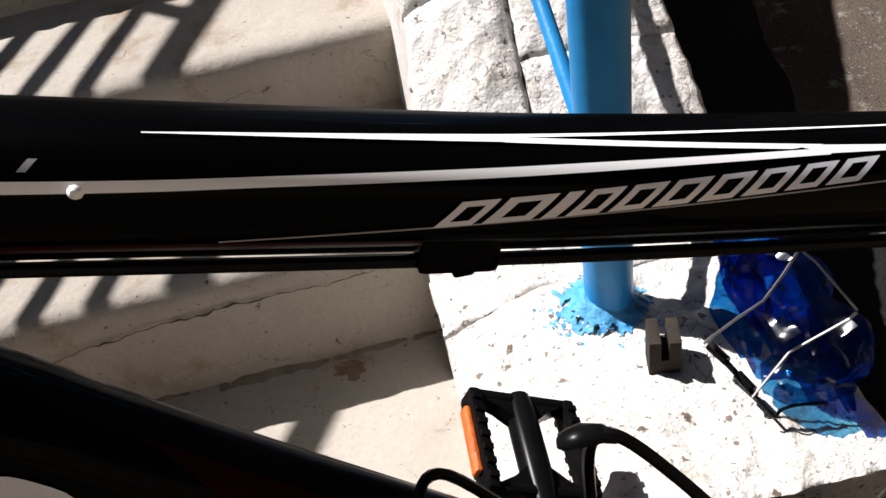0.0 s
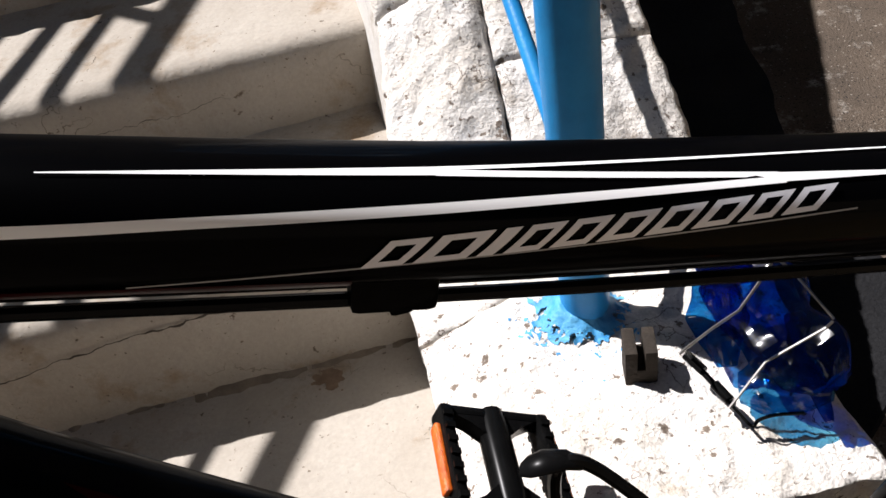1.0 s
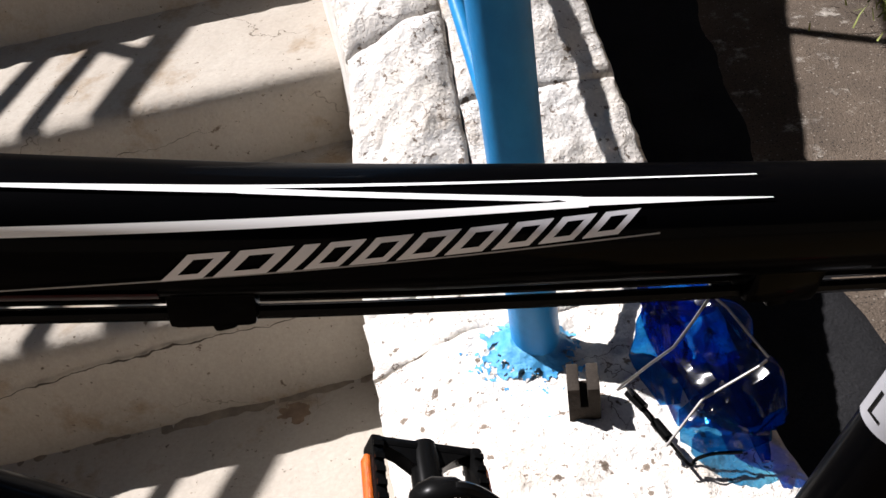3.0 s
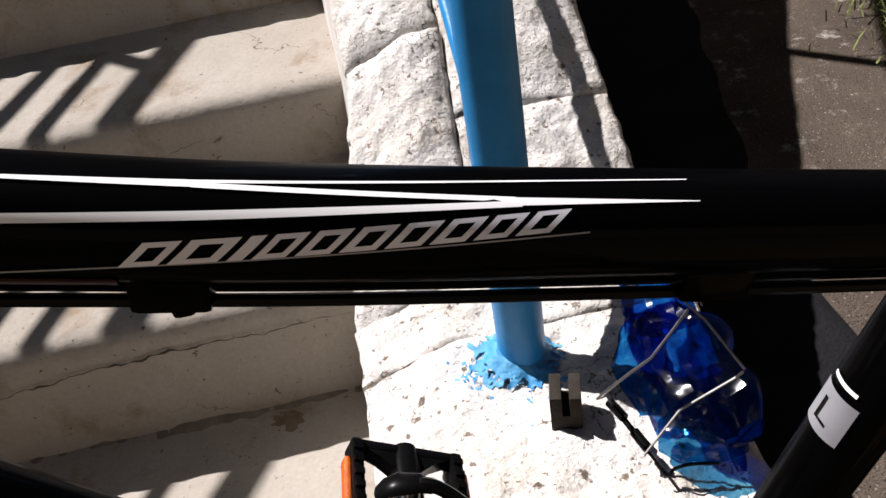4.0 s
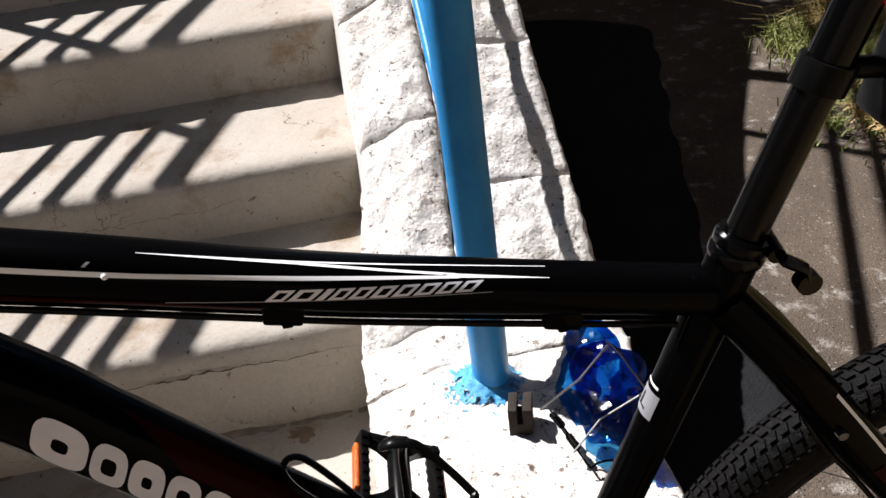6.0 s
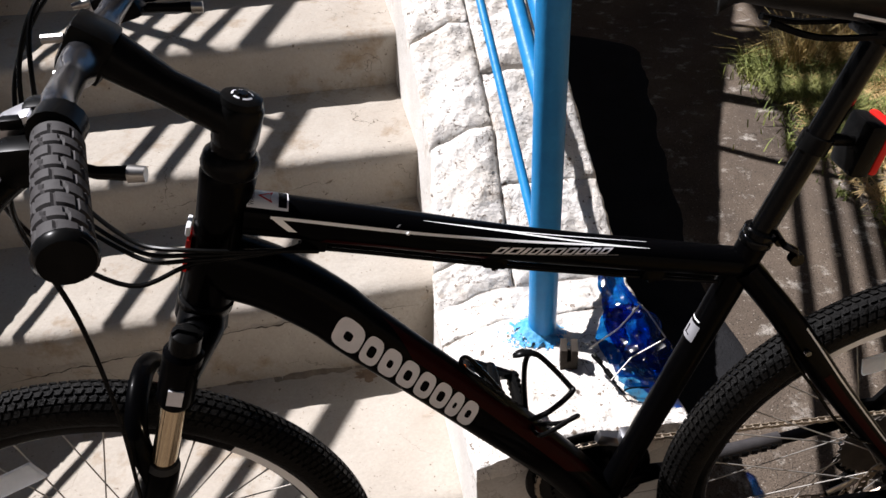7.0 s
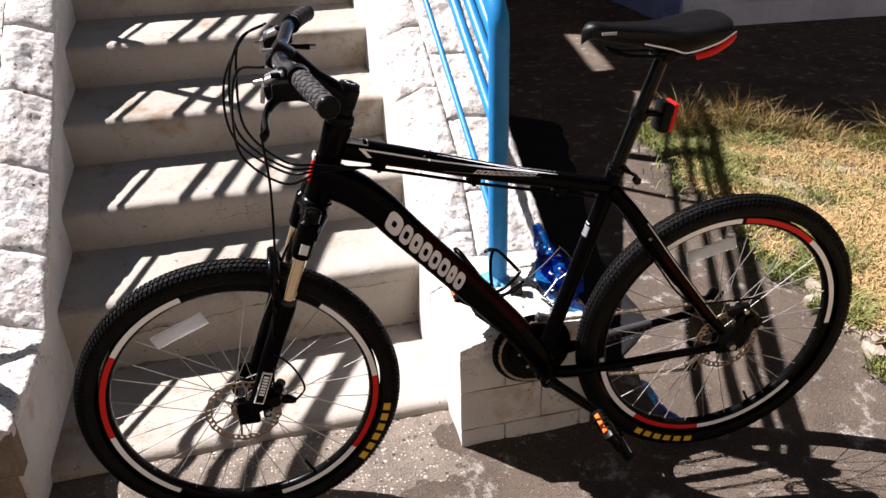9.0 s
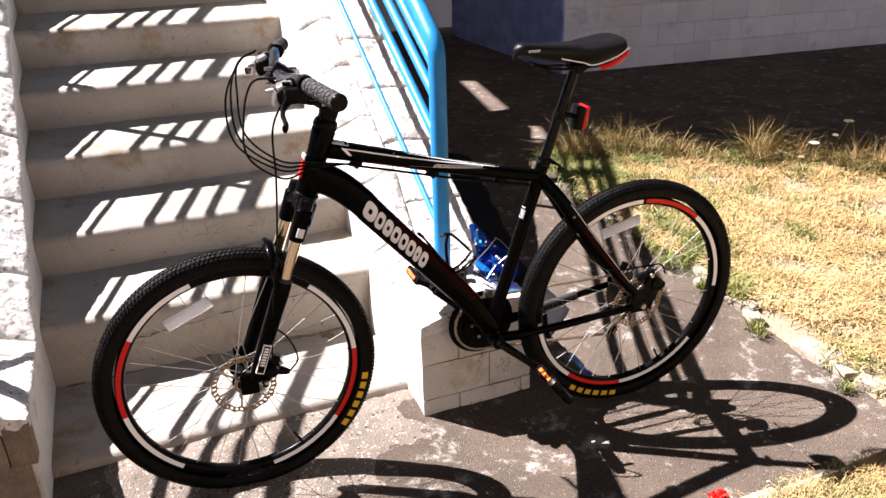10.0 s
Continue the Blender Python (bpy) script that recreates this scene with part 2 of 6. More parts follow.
def moved(g, m):
    return [tuple(m @ Vector(p)) for p in g[0]], g[1]


def tube(path, r, n=10, caps=True, close=False):
    """A round pipe along a path; r is one radius, a list of them, or a list of (side, up) pairs."""
    P = [Vector(p) for p in path]
    k = len(P)
    R = r if isinstance(r, (list, tuple)) else [r] * k
    T = []
    for i in range(k):
        a, c = (P[i - 1], P[(i + 1) % k]) if close else (P[max(i - 1, 0)], P[min(i + 1, k - 1)])
        T.append((c - a).normalized())
    side = T[0].cross(Vector((0, 0, 1)))
    if side.length < 0.05:
        side = T[0].cross(Vector((0, 1, 0)))
    side.normalize()
    V, F = [], []
    for i in range(k):
        side = (side - T[i] * side.dot(T[i])).normalized()
        up = side.cross(T[i]).normalized()
        ra, rb = R[i] if isinstance(R[i], (list, tuple)) else (R[i], R[i])
        for j in range(n):
            w = 2 * math.pi * j / n
            V.append(tuple(P[i] + side * (ra * math.cos(w)) + up * (rb * math.sin(w))))
    for i in range(k if close else k - 1):
        i2 = (i + 1) % k
        for j in range(n):
            j2 = (j + 1) % n
            F.append((i * n + j, i * n + j2, i2 * n + j2, i2 * n + j))
    if caps and not close:
        F.append(tuple(range(n - 1, -1, -1)))
        F.append(tuple((k - 1) * n + j for j in range(n)))
    return V, F


def curve(points, steps=8):
    """A smooth path through the points."""
    P = [Vector(p) for p in points]
    P = [2 * P[0] - P[1]] + P + [2 * P[-1] - P[-2]]
    out = []
    for i in range(1, len(P) - 2):
        for q in range(steps):
            t = q / steps
            a, b, c, d = P[i - 1], P[i], P[i + 1], P[i + 2]
            out.append(0.5 * ((2 * b) + (c - a) * t + (2 * a - 5 * b + 4 * c - d) * t * t + (3 * b - a - 3 * c + d) * t ** 3))
    out.append(P[-2])
    return out


def box(c, s, bevel=0.0, m=None):
    bm = bmesh.new()
    bmesh.ops.create_cube(bm, size=1.0)
    bmesh.ops.scale(bm, vec=s, verts=bm.verts)
    if bevel:
        bmesh.ops.bevel(bm, geom=bm.edges[:], offset=bevel, segments=2, affect="EDGES", profile=0.6)
    bm.verts.ensure_lookup_table()
    g = [tuple(v.co) for v in bm.verts], [tuple(v.index for v in f.verts) for f in bm.faces]
    bm.free()
    if m:
        g = moved(g, m)
    return [(p[0] + c[0], p[1] + c[1], p[2] + c[2]) for p in g[0]], g[1]


def lathe(profile, n=48, c=(0, 0, 0), closed=False):
    """Turned about the y axis: profile of (radius, y)."""
    V, F, k = [], [], len(profile)
    for j in range(n):
        w = 2 * math.pi * j / n
        for r, y in profile:
            V.append((c[0] + r * math.cos(w), c[1] + y, c[2] + r * math.sin(w)))
    for j in range(n):
        j2 = (j + 1) % n
        for i in range(k if closed else k - 1):
            i2 = (i + 1) % k
            F.append((j * k + i, j * k + i2, j2 * k + i2, j2 * k + i))
    return V, F


def make(name, g, mat, smooth=40.0):
    me = bpy.data.meshes.new(name)
    me.from_pydata(g[0], [], g[1])
    bm = bmesh.new()
    bm.from_mesh(me)
    bmesh.ops.recalc_face_normals(bm, faces=bm.faces)
    bm.to_mesh(me)
    bm.free()
    if smooth:
        me.shade_smooth()
        me.set_sharp_from_angle(angle=radians(smooth))
    me.materials.append(M[mat])
    return me


def thing(name, g, mat, label, category, group="", kind="", smooth=40.0):
    return tagged(new(name, make(name, g, mat, smooth)), label, category, group, kind)


def holder(name, label, category, group="", m=None):
    ob = tagged(new(name), label, category, group)
    ob.empty_display_size = 0.1
    if m:
        ob.matrix_world = m
    return ob


def part(name, g, mat, parent, label="", smooth=40.0):
    ob = new(name, g if isinstance(g, bpy.types.Mesh) else make(name, g, mat, smooth))
    ob.parent = parent
    if label:
        ob["label"] = label
    return ob


def hash2(x, y, z=0.0, s=1.0):
    return noise.noise(Vector((x * s, y * s, z * s)))


# ---- ground ----
def ground_z(x, y):
    """The asphalt falls from the building past the stairs towards the path."""
    t = min(max((-0.40 - y) / 0.24, 0.0), 1.0)
    u = min(max((-0.64 - y) / 0.8, 0.0), 1.0)
    rise = min(max((y + 0.45) / 1.4, 0.0), 1.0) * min(max((x - 0.3) / 0.3, 0.0), 1.0)
    return -0.04 * t - 0.012 * u + 0.10 * rise


def sheet(xs, ys, zf):
    V = [(x, y, zf(x, y)) for y in ys for x in xs]
    n = len(xs)
    F = [(j * n + i, j * n + i + 1, (j + 1) * n + i + 1, (j + 1) * n + i) for j in range(len(ys) - 1) for i in range(n - 1)]
    return V, F


def ticks(lo, hi, step, far):
    near = [lo + step * i for i in range(int((hi - lo) / step) + 1)]
    return [-far, -60, -25, -12, -7] + near + [9, 14, 25, 60, far]


ground = thing("ground", sheet(ticks(-4.0, 7.0, 0.08, 900), ticks(-4.0, 7.0, 0.08, 900),
                               lambda x, y: ground_z(x, y) + 0.003 * hash2(x, y, 0, 3) + 0.002 * hash2(x, y, 3, 14)),
               "asphalt", "worn grey-brown asphalt ground with pale aggregate and dust", "ground", kind="structure")



def shade_patch():
    """Painted deep shade: a smooth black sheet in the corner between the parapet and the asphalt, rounded at its far
    end.
    """
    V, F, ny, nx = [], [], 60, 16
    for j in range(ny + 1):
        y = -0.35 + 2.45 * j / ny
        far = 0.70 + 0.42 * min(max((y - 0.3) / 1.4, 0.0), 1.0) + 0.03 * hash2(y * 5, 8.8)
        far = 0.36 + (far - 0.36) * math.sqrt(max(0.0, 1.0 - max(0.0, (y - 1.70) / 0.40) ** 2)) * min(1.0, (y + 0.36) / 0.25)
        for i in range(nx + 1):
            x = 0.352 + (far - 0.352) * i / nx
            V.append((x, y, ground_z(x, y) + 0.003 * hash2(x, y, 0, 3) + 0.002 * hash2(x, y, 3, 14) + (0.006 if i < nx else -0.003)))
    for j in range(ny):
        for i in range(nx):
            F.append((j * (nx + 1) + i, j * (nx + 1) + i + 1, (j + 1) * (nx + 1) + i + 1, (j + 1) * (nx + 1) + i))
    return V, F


thing("pavement_patch", shade_patch(), "deep_shade", "smooth black sheet painted as deep shade along the parapet", "pavement", kind="structure")

# ---- stairs ----
RISE, RUN, STEPS = 0.19, 0.298, 12
XL, XR = -1.062, -0.026


def nose_y(k):
    return 0.088 + RUN * (k - 2) if k > 1 else -0.325


def tread_z(k):
    return 0.250 + RISE * (k - 2) + (0.008 if k == 2 else 0.0) if k > 1 else 0.034


def step_shape(k, x0, x1, n=44):
    """One concrete step: worn round nosing, slightly uneven, riser down to below the tread before it."""
    y0, y1, z1 = nose_y(k), nose_y(k + 1) + 0.03, tread_z(k)
    z0 = tread_z(k - 1) - 0.005 if k > 1 else -0.08
    prof = [(y0 + 0.012, z0), (y0 + 0.010, z0 + 0.4 * (z1 - z0)), (y0 + 0.004, z1 - 0.05), (y0 + 0.001, z1 - 0.028), (y0 + 0.007, z1 - 0.012), (y0 + 0.019, z1 - 0.003),
            (y0 + 0.04, z1)] + [(y0 + 0.04 + (y1 - y0 - 0.04) * q / 5, z1 + (0.044 if k > 1 else 0.006) * q / 5) for q in range(1, 6)] + [(y1, z0)]
    V, F, m = [], [], len(prof)
    for i in range(n + 1):
        x = x0 + (x1 - x0) * i / n
        for q, (y, z) in enumerate(prof):
            chip = 0.003 * max(0, hash2(x * 7, k * 3.1, 0.5)) * (2 <= q <= 5) + 0.003 * hash2(x * 30, k, q)
            V.append((x, y + chip + 0.004 * hash2(x * 3, k, 9), z - chip + 0.003 * hash2(x * 4, y * 6, k)))
    for i in range(n):
        for q in range(m - 1):
            F.append((i * m + q, i * m + q + 1, (i + 1) * m + q + 1, (i + 1) * m + q))
    return V, F


stairs = tagged(new("stairs"), "cast concrete entrance stairs with worn rounded nosings", "stairs", kind="structure")
for k in range(1, STEPS + 1):
    part("step", step_shape(k, XL - 0.02, XR + 0.06), "concrete", stairs)
top_y = nose_y(STEPS + 1)
landing = thing("landing", box((-0.52, (top_y + 7.7) / 2, tread_z(STEPS) / 2 - 0.05), (XR - XL + 0.04, 7.7 - top_y, tread_z(STEPS) + 0.1)), "concrete",
                "concrete landing at the head of the stairs", "landing", kind="structure")

# ---- parapets beside the stairs ----
SLOPE = RISE / RUN
FLAT = 0.285
Y_BEND = -0.075
Y_TOP = 3.40


PR0, PR1, PL0, PL1 = -0.042, 0.358, -1.45, -1.058

def cap_z(y, lift=0.0):
    """The cap's height; lift 0 at the stair edge, 1 over the middle and the outer side."""
    return (FLAT if y < Y_BEND else FLAT + SLOPE * (min(y, Y_TOP) - Y_BEND)) + 0.042 * lift


def crown(d):
    """Cross-section of the cap: d metres from the stair edge."""
    return d / 0.11 if d < 0.11 else 1.0 if d < 0.30 else 1.0 - (d - 0.30) / 0.10 * 0.25


def skew(g, inner, outer):
    """The stair edge runs a little askew."""
    return [(x + 0.052 * min(max((y + 0.05) / 0.30, 0), 1) * (outer - x) / (outer - inner), y, z) for x, y, z in g[0]], g[1]


def nip(y):
    """How far the outer edge of the cap beside the post draws in towards its front."""
    return 0.036 * min(max((-0.16 - y) / 0.18, 0.0), 1.0)


def nipped(g):
    return [(x - nip(y) * min(max((x - 0.20) / 0.158, 0.0), 1.0), y, z) for x, y, z in g[0]], g[1]


def inner_face(y):
    """The stair side of the parapet steps back a little above the first tread."""
    return 0.030 * min(max((y - 0.03) / 0.16, 0.0), 1.0)


def parapet(name, x0, x1, y_front, label, side):
    """The solid core of a parapet, its top 12 mm below the faces of the blocks that lie on it; the stair side leans back."""
    d, lean, under = 0.012, 0.020, 0.05 if side < 0 else 0.0
    ys = [y_front + 0.012, y_front + 0.06, -0.155, Y_BEND, -0.02, 0.03, 0.07, 0.11, 0.15, 0.19, 0.3, 0.8, 1.6, 2.4, Y_TOP, 7.7]
    V, F = [], []
    for k, y in enumerate(ys):
        top = cap_z(y) - d
        back = inner_face(y) if side > 0 else 0.0
        low = y + (under if k == 0 else under * 0.3 if k == 1 else 0.0)
        inner, outer = (x0 + back, x1 - nip(y)) if side > 0 else (x1, x0)
        V += [(inner, low, -0.12), (inner, y + (low - y) * 0.5, max(top - 0.26, -0.02)), (inner + side * ((lean if side > 0 else 0.006) if y > 0.02 else 0.004), y, top), (outer, y, top), (outer, low, -0.12)]
    for k in range(len(ys) - 1):
        F += [(5 * k + q, 5 * k + (q + 1) % 5, 5 * k + 5 + (q + 1) % 5, 5 * k + 5 + q) for q in range(5)]
    F += [(0, 1, 2, 3, 4), tuple(5 * len(ys) - 5 + q for q in (4, 3, 2, 1, 0))]
    return thing(name, (V, F), "plaster", label, "wall", kind="structure", smooth=20)


def cap_block(x0, x1, y0, y1, seed, inner, nx=14, ny=18, rough=0.010, pillow=0.007):
    """A split-faced block on the cap: an uneven top with broken edges, and sides down to the core."""
    g = 0.0016
    x0, x1, y0, y1 = x0 + g, x1 - g, y0 + g, y1 - g
    V, F = [], []
    w = nx + 3
    for j in range(-1, ny + 2):
        for i in range(-1, nx + 2):
            a, b = min(max(i / nx, 0), 1), min(max(j / ny, 0), 1)
            x, y = x0 + (x1 - x0) * a, y0 + (y1 - y0) * b
            edge = min(a, 1 - a) * (x1 - x0), min(b, 1 - b) * (y1 - y0)
            e = min(min(edge) / 0.02, 1.0)
            z = cap_z(y, crown(abs(x - inner))) - pillow * (1 - e) ** 2
            z += rough * (hash2(x * 9, y * 9, seed) + 0.6 * hash2(x * 23, y * 23, seed) + 0.35 * hash2(x * 55, y * 55, seed) + 0.28 * hash2(x * 120, y * 120, seed)) * (0.4 + 0.6 * e)
            wob = 0.004 * (1 - e)
            x += wob * hash2(x * 40, y * 40, seed + 5)
            y += wob * hash2(x * 40, y * 40, seed + 9)
            if i in (-1, nx + 1) or j in (-1, ny + 1):
                z = cap_z(y) - 0.03
            V.append((x, y, z))
    for j in range(ny + 2):
        for i in range(nx + 2):
            F.append((j * w + i, j * w + i + 1, (j + 1) * w + i + 1, (j + 1) * w + i))
    return V, F


parapet_right = parapet("wall_parapet_post", PR0 + 0.003, PR1 - 0.004, -0.465, "whitewashed solid stair parapet with rough stone cap and blue railing", 1)
parapet_left = parapet("wall_parapet_opposite", PL0 + 0.004, PL1 - 0.004, -0.48, "whitewashed solid stair parapet with rough stone cap", -1)
PITCH = 0.247


def cap_rows(owner, xa, xm, xb, y_front, inner):
    seed = 1.0 if owner is parapet_right else 40.0
    for y0, y1, sd in ((y_front, -0.155, 2.0), (-0.155, Y_BEND + 0.012, 5.0)):
        g = cap_block(xa, xb, y0, y1, seed + sd, inner, 60, 52 if sd < 3 else 20, 0.011, 0.004)
        part("slab", nipped(skew(g, PR0, PR1)) if owner is parapet_right else g, "whitewash", owner, smooth=70)
    cols = [[(Y_BEND + 0.012, Y_BEND + 0.087)], [(Y_BEND + 0.012, Y_BEND + 0.21)]]
    for c, y in ((0, Y_BEND + 0.087), (1, Y_BEND + 0.21)):
        while y < Y_TOP - 0.05:
            cols[c].append((y, y + PITCH))
            y += PITCH
    for c, (x0, x1) in enumerate(((xa, xm), (xm, xb))):
        for y0, y1 in cols[c]:
            seed += 1.7
            near = y0 < 0.7
            g = cap_block(x0, x1, y0, y1, seed, inner, 26 if near else 7, 40 if near else 9, 0.010 if y1 < 0 else 0.013)
            part("block", skew(g, PR0, PR1) if owner is parapet_right else g, "whitewash", owner, smooth=70)


cap_rows(parapet_right, PR0, 0.125, PR1, -0.465, PR0)
cap_rows(parapet_left, PL0, -1.21, PL1, -0.48, PL1)


def face_block(x0, x1, z0, z1, y, seed, deep=0.008, nx=10, nz=6, relief=0.004):
    """A block of the front face, looking to -y."""
    g = 0.0016
    V, F = [], []
    w = nx + 3
    for j in range(-1, nz + 2):
        for i in range(-1, nx + 2):
            a, b = min(max(i / nx, 0), 1), min(max(j / nz, 0), 1)
            x, z = x0 + g + (x1 - x0 - 2 * g) * a, z0 + g + (z1 - z0 - 2 * g) * b
            e = min(min(min(a, 1 - a) * (x1 - x0), min(b, 1 - b) * (z1 - z0)) / 0.012, 1.0)
            yy = y + 0.003 * (1 - e) ** 2 + relief * hash2(x * 14, z * 14, seed)
            if i in (-1, nx + 1) or j in (-1, nz + 1):
                yy = y + deep
            V.append((x, yy, z))
    for j in range(nz + 2):
        for i in range(nx + 2):
            F.append((j * w + i, j * w + i + 1, (j + 1) * w + i + 1, (j + 1) * w + i))
    return V, F


for own, xa, xb, yf in ((parapet_right, PR0, PR1 - nip(-0.465), -0.465), (parapet_left, PL0, PL1, -0.48)):
    for r in range(3):
        z0, z1 = -0.08 + r * 0.118, -0.08 + (r + 1) * 0.118
        cuts = [xa, xa + 0.22, xb] if r % 2 else [xa, xa + 0.12, xa + 0.33, xb]
        for q in range(len(cuts) - 1):
            bare = own is parapet_left
            part("block", face_block(cuts[q], cuts[q + 1] - (0.02 * (2 - r) if bare and q == len(cuts) - 2 else 0.0), z0, z1, yf + (0.016 * (2 - r) if bare else 0.0), 3.3 * q + r + xa, 0.05 if bare else 0.008, relief=0.016 if bare else 0.004), "bare_stone" if bare else "plaster", own, smooth=60)

# ---- railings ----
def railing(name, x, base_y, top, bars, posts, label):
    """Painted pipe railing: posts on the cap, a thick top rail that bends out of the first post, thin rails parallel to the stairs."""
    ob = holder(name, label, "railing", "stair railings")
    r = 0.026
    y_end = 3.3
    path = [(x, base_y, FLAT - 0.03), (x, base_y, 0.55), (x, base_y, top - 0.05), (x, base_y + 0.008, top - 0.015), (x, base_y + 0.035, top + 0.014)]
    path += [(x, y, top + SLOPE * (y - base_y)) for y in (base_y + 0.12, base_y + 0.5, 1.0, y_end)]
    part("top_rail", tube(path, r, 16), "blue", ob)
    for h in bars:
        y0 = base_y
        part("rail", tube([(x + (0.010 if h < 0.5 else -0.004), y, h + SLOPE * (y - y0)) for y in (y0, 0.4, 1.2, y_end)], 0.0095 if h < 0.5 else 0.015, 12), "blue", ob)
    for y, thick in posts:
        part("post", tube([(x, y, cap_z(y) - 0.03), (x, y, top + SLOPE * (y - base_y) - 0.01)], thick, 14), "blue", ob)
    return ob


# The thick post at 2.12 is added out of view to cast a wide shadow.
railing("stair_railing", 0.141, -0.203, 1.045, (0.430, 0.755, 0.878, 0.968), ((1.60, 0.018), (2.12, 0.045), (3.2, 0.02)), "sky-blue painted steel pipe railing on the stair parapet")
railing("stair_railing", -1.215, -0.25, 0.998, (0.380, 0.617, 0.737, 0.850), ((1.33, 0.02), (3.2, 0.02)), "sky-blue painted steel pipe railing of the opposite parapet")

# ---- bicycle ----
HEAD, LEANED = -2.8, 2.8
BIKE = Matrix.Translation((-0.0095, -0.55, -0.04)) @ Matrix.Rotation(radians(HEAD), 4, "Z") @ Matrix.Rotation(radians(LEANED), 4, "X")
bike = holder("bicycle", "black hardtail mountain bike with red and white graphics beside the stairs", "bicycle", m=BIKE)
HF, HR = (-0.547, 0.353), (0.584, 0.363)
BB = (0.135, 0.332)


class Pipe:
    """A frame tube with an oval section that changes along its way; s runs 0..1, angle 0 looks to the left side, 90 up."""

    def __init__(self, pts, half_h, half_w, power=2.4):
        self.P = curve([(x, 0, z) for x, z in pts], 10) if len(pts) > 2 else [Vector((pts[0][0], 0, pts[0][1])).lerp(Vector((pts[1][0], 0, pts[1][1])), i / 20) for i in range(21)]
        run = [0.0]
        for a, b in zip(self.P[:-1], self.P[1:]):
            run.append(run[-1] + (b - a).length)
        even = np.linspace(0, run[-1], 61)
        self.P = [Vector((np.interp(e, run, [q.x for q in self.P]), 0, np.interp(e, run, [q.z for q in self.P]))) for e in even]
        self.h, self.w, self.p = half_h, half_w, power

    def at(self, s, deg, out=0.0):
        f = min(max(s, 0.0), 1.0) * (len(self.P) - 1)
        i = min(int(f), len(self.P) - 2)
        c = self.P[i].lerp(self.P[i + 1], f - i)
        t = (self.P[min(i + 2, len(self.P) - 1)] - self.P[max(i - 1, 0)]).normalized()
        up = Vector((-t.z, 0, t.x))
        up = up if up.z > 0 else -up

        def val(v):
            return np.interp(s, np.linspace(0, 1, len(v)), v)
        h, w = val(self.h), val(self.w)
        a = radians(deg)
        ca, sa = math.cos(a), math.sin(a)
        rr = (abs(ca) ** self.p + abs(sa) ** self.p) ** (-1 / self.p)
        return c + Vector((0, -1, 0)) * (ca * rr * w + out * ca) + up * (sa * rr * h + out * sa)

    def mesh(self, n=24, m=40):
        V = [tuple(self.at(i / m, 360 * j / n)) for i in range(m + 1) for j in range(n)]
        F = [(i * n + j, i * n + (j + 1) % n, (i + 1) * n + (j + 1) % n, (i + 1) * n + j) for i in range(m) for j in range(n)]
        return V, F + [tuple(range(n)), tuple(m * n + j for j in range(n))]

    def decal(self, a, b, c, d, n=10, m=4, out=0.0006):
        """A patch with the corners a, b, c, d given as (s, angle): a-b along the lower edge, d-c along the upper."""
        V = []
        for j in range(m + 1):
            for i in range(n + 1):
                u, v = i / n, j / m
                s = (a[0] * (1 - u) + b[0] * u) * (1 - v) + (d[0] * (1 - u) + c[0] * u) * v
                g = (a[1] * (1 - u) + b[1] * u) * (1 - v) + (d[1] * (1 - u) + c[1] * u) * v
                V.append(tuple(self.at(s, g, out)))
        F = [(j * (n + 1) + i, j * (n + 1) + i + 1, (j + 1) * (n + 1) + i + 1, (j + 1) * (n + 1) + i) for j in range(m) for i in range(n)]
        return V, F


TOP = Pipe([(-0.283, 0.917), (-0.15, 0.882), (0.0, 0.8403), (0.126, 0.8103), (0.262, 0.780)], [0.0225, 0.0180, 0.0162], [0.0215, 0.0205, 0.019])
DOWN = Pipe([(-0.33, 0.862), (-0.27, 0.828), (-0.215, 0.778), (-0.178, 0.733), (-0.05, 0.587), (0.06, 0.458), (0.118, 0.375), (0.14, 0.335)], [0.038, 0.035, 0.033, 0.033, 0.031, 0.030], [0.027, 0.026, 0.026, 0.026, 0.027, 0.030], 2.8)
SEATT = Pipe([BB, (0.282, 0.812)], [0.018, 0.0175], [0.018, 0.0175], 2.0)
top_tube = part("top_tube", TOP.mesh(), "black_paint", bike)
down_tube = part("down_tube", DOWN.mesh(24, 60), "black_paint", bike)
seat_tube = part("seat_tube", SEATT.mesh(20, 20), "black_paint", bike)


def stripe(pipe, a, b, c, d, mat, parent, name="stripe", n=24):
    return part(name, pipe.decal(a, b, c, d, n), mat, parent)


# white stripes of the top tube, from the head to the points near the seat
MAIN = ((0.046, 22, 29), (0.12, 22, 30.5), (0.194, 21, 30.5), (0.311, 23.5, 32), (0.378, 29.5, 37.5), (0.427, 33, 41), (0.534, 42, 50), (0.61, 48.5, 55), (0.682, 54, 60))


def long_stripe(pipe, rows, n=6):
    """One ribbon along a tube through rows of (s, lower angle, upper angle)."""
    s_, lo, hi = zip(*rows)
    knots = np.linspace(0, 1, len(rows))
    u = np.linspace(0, 1, 61)
    soft = [np.convolve(np.pad(np.interp(u, knots, q), 4, mode="reflect", reflect_type="odd"), np.ones(9) / 9, "valid") for q in (s_, lo, hi)]
    V = [tuple(pipe.at(a, b + (c - b) * k / n, 0.0006)) for a, b, c in zip(*soft) for k in range(n + 1)]
    return V, [(i * (n + 1) + k, (i + 1) * (n + 1) + k, (i + 1) * (n + 1) + k + 1, i * (n + 1) + k + 1) for i in range(60) for k in range(n)]


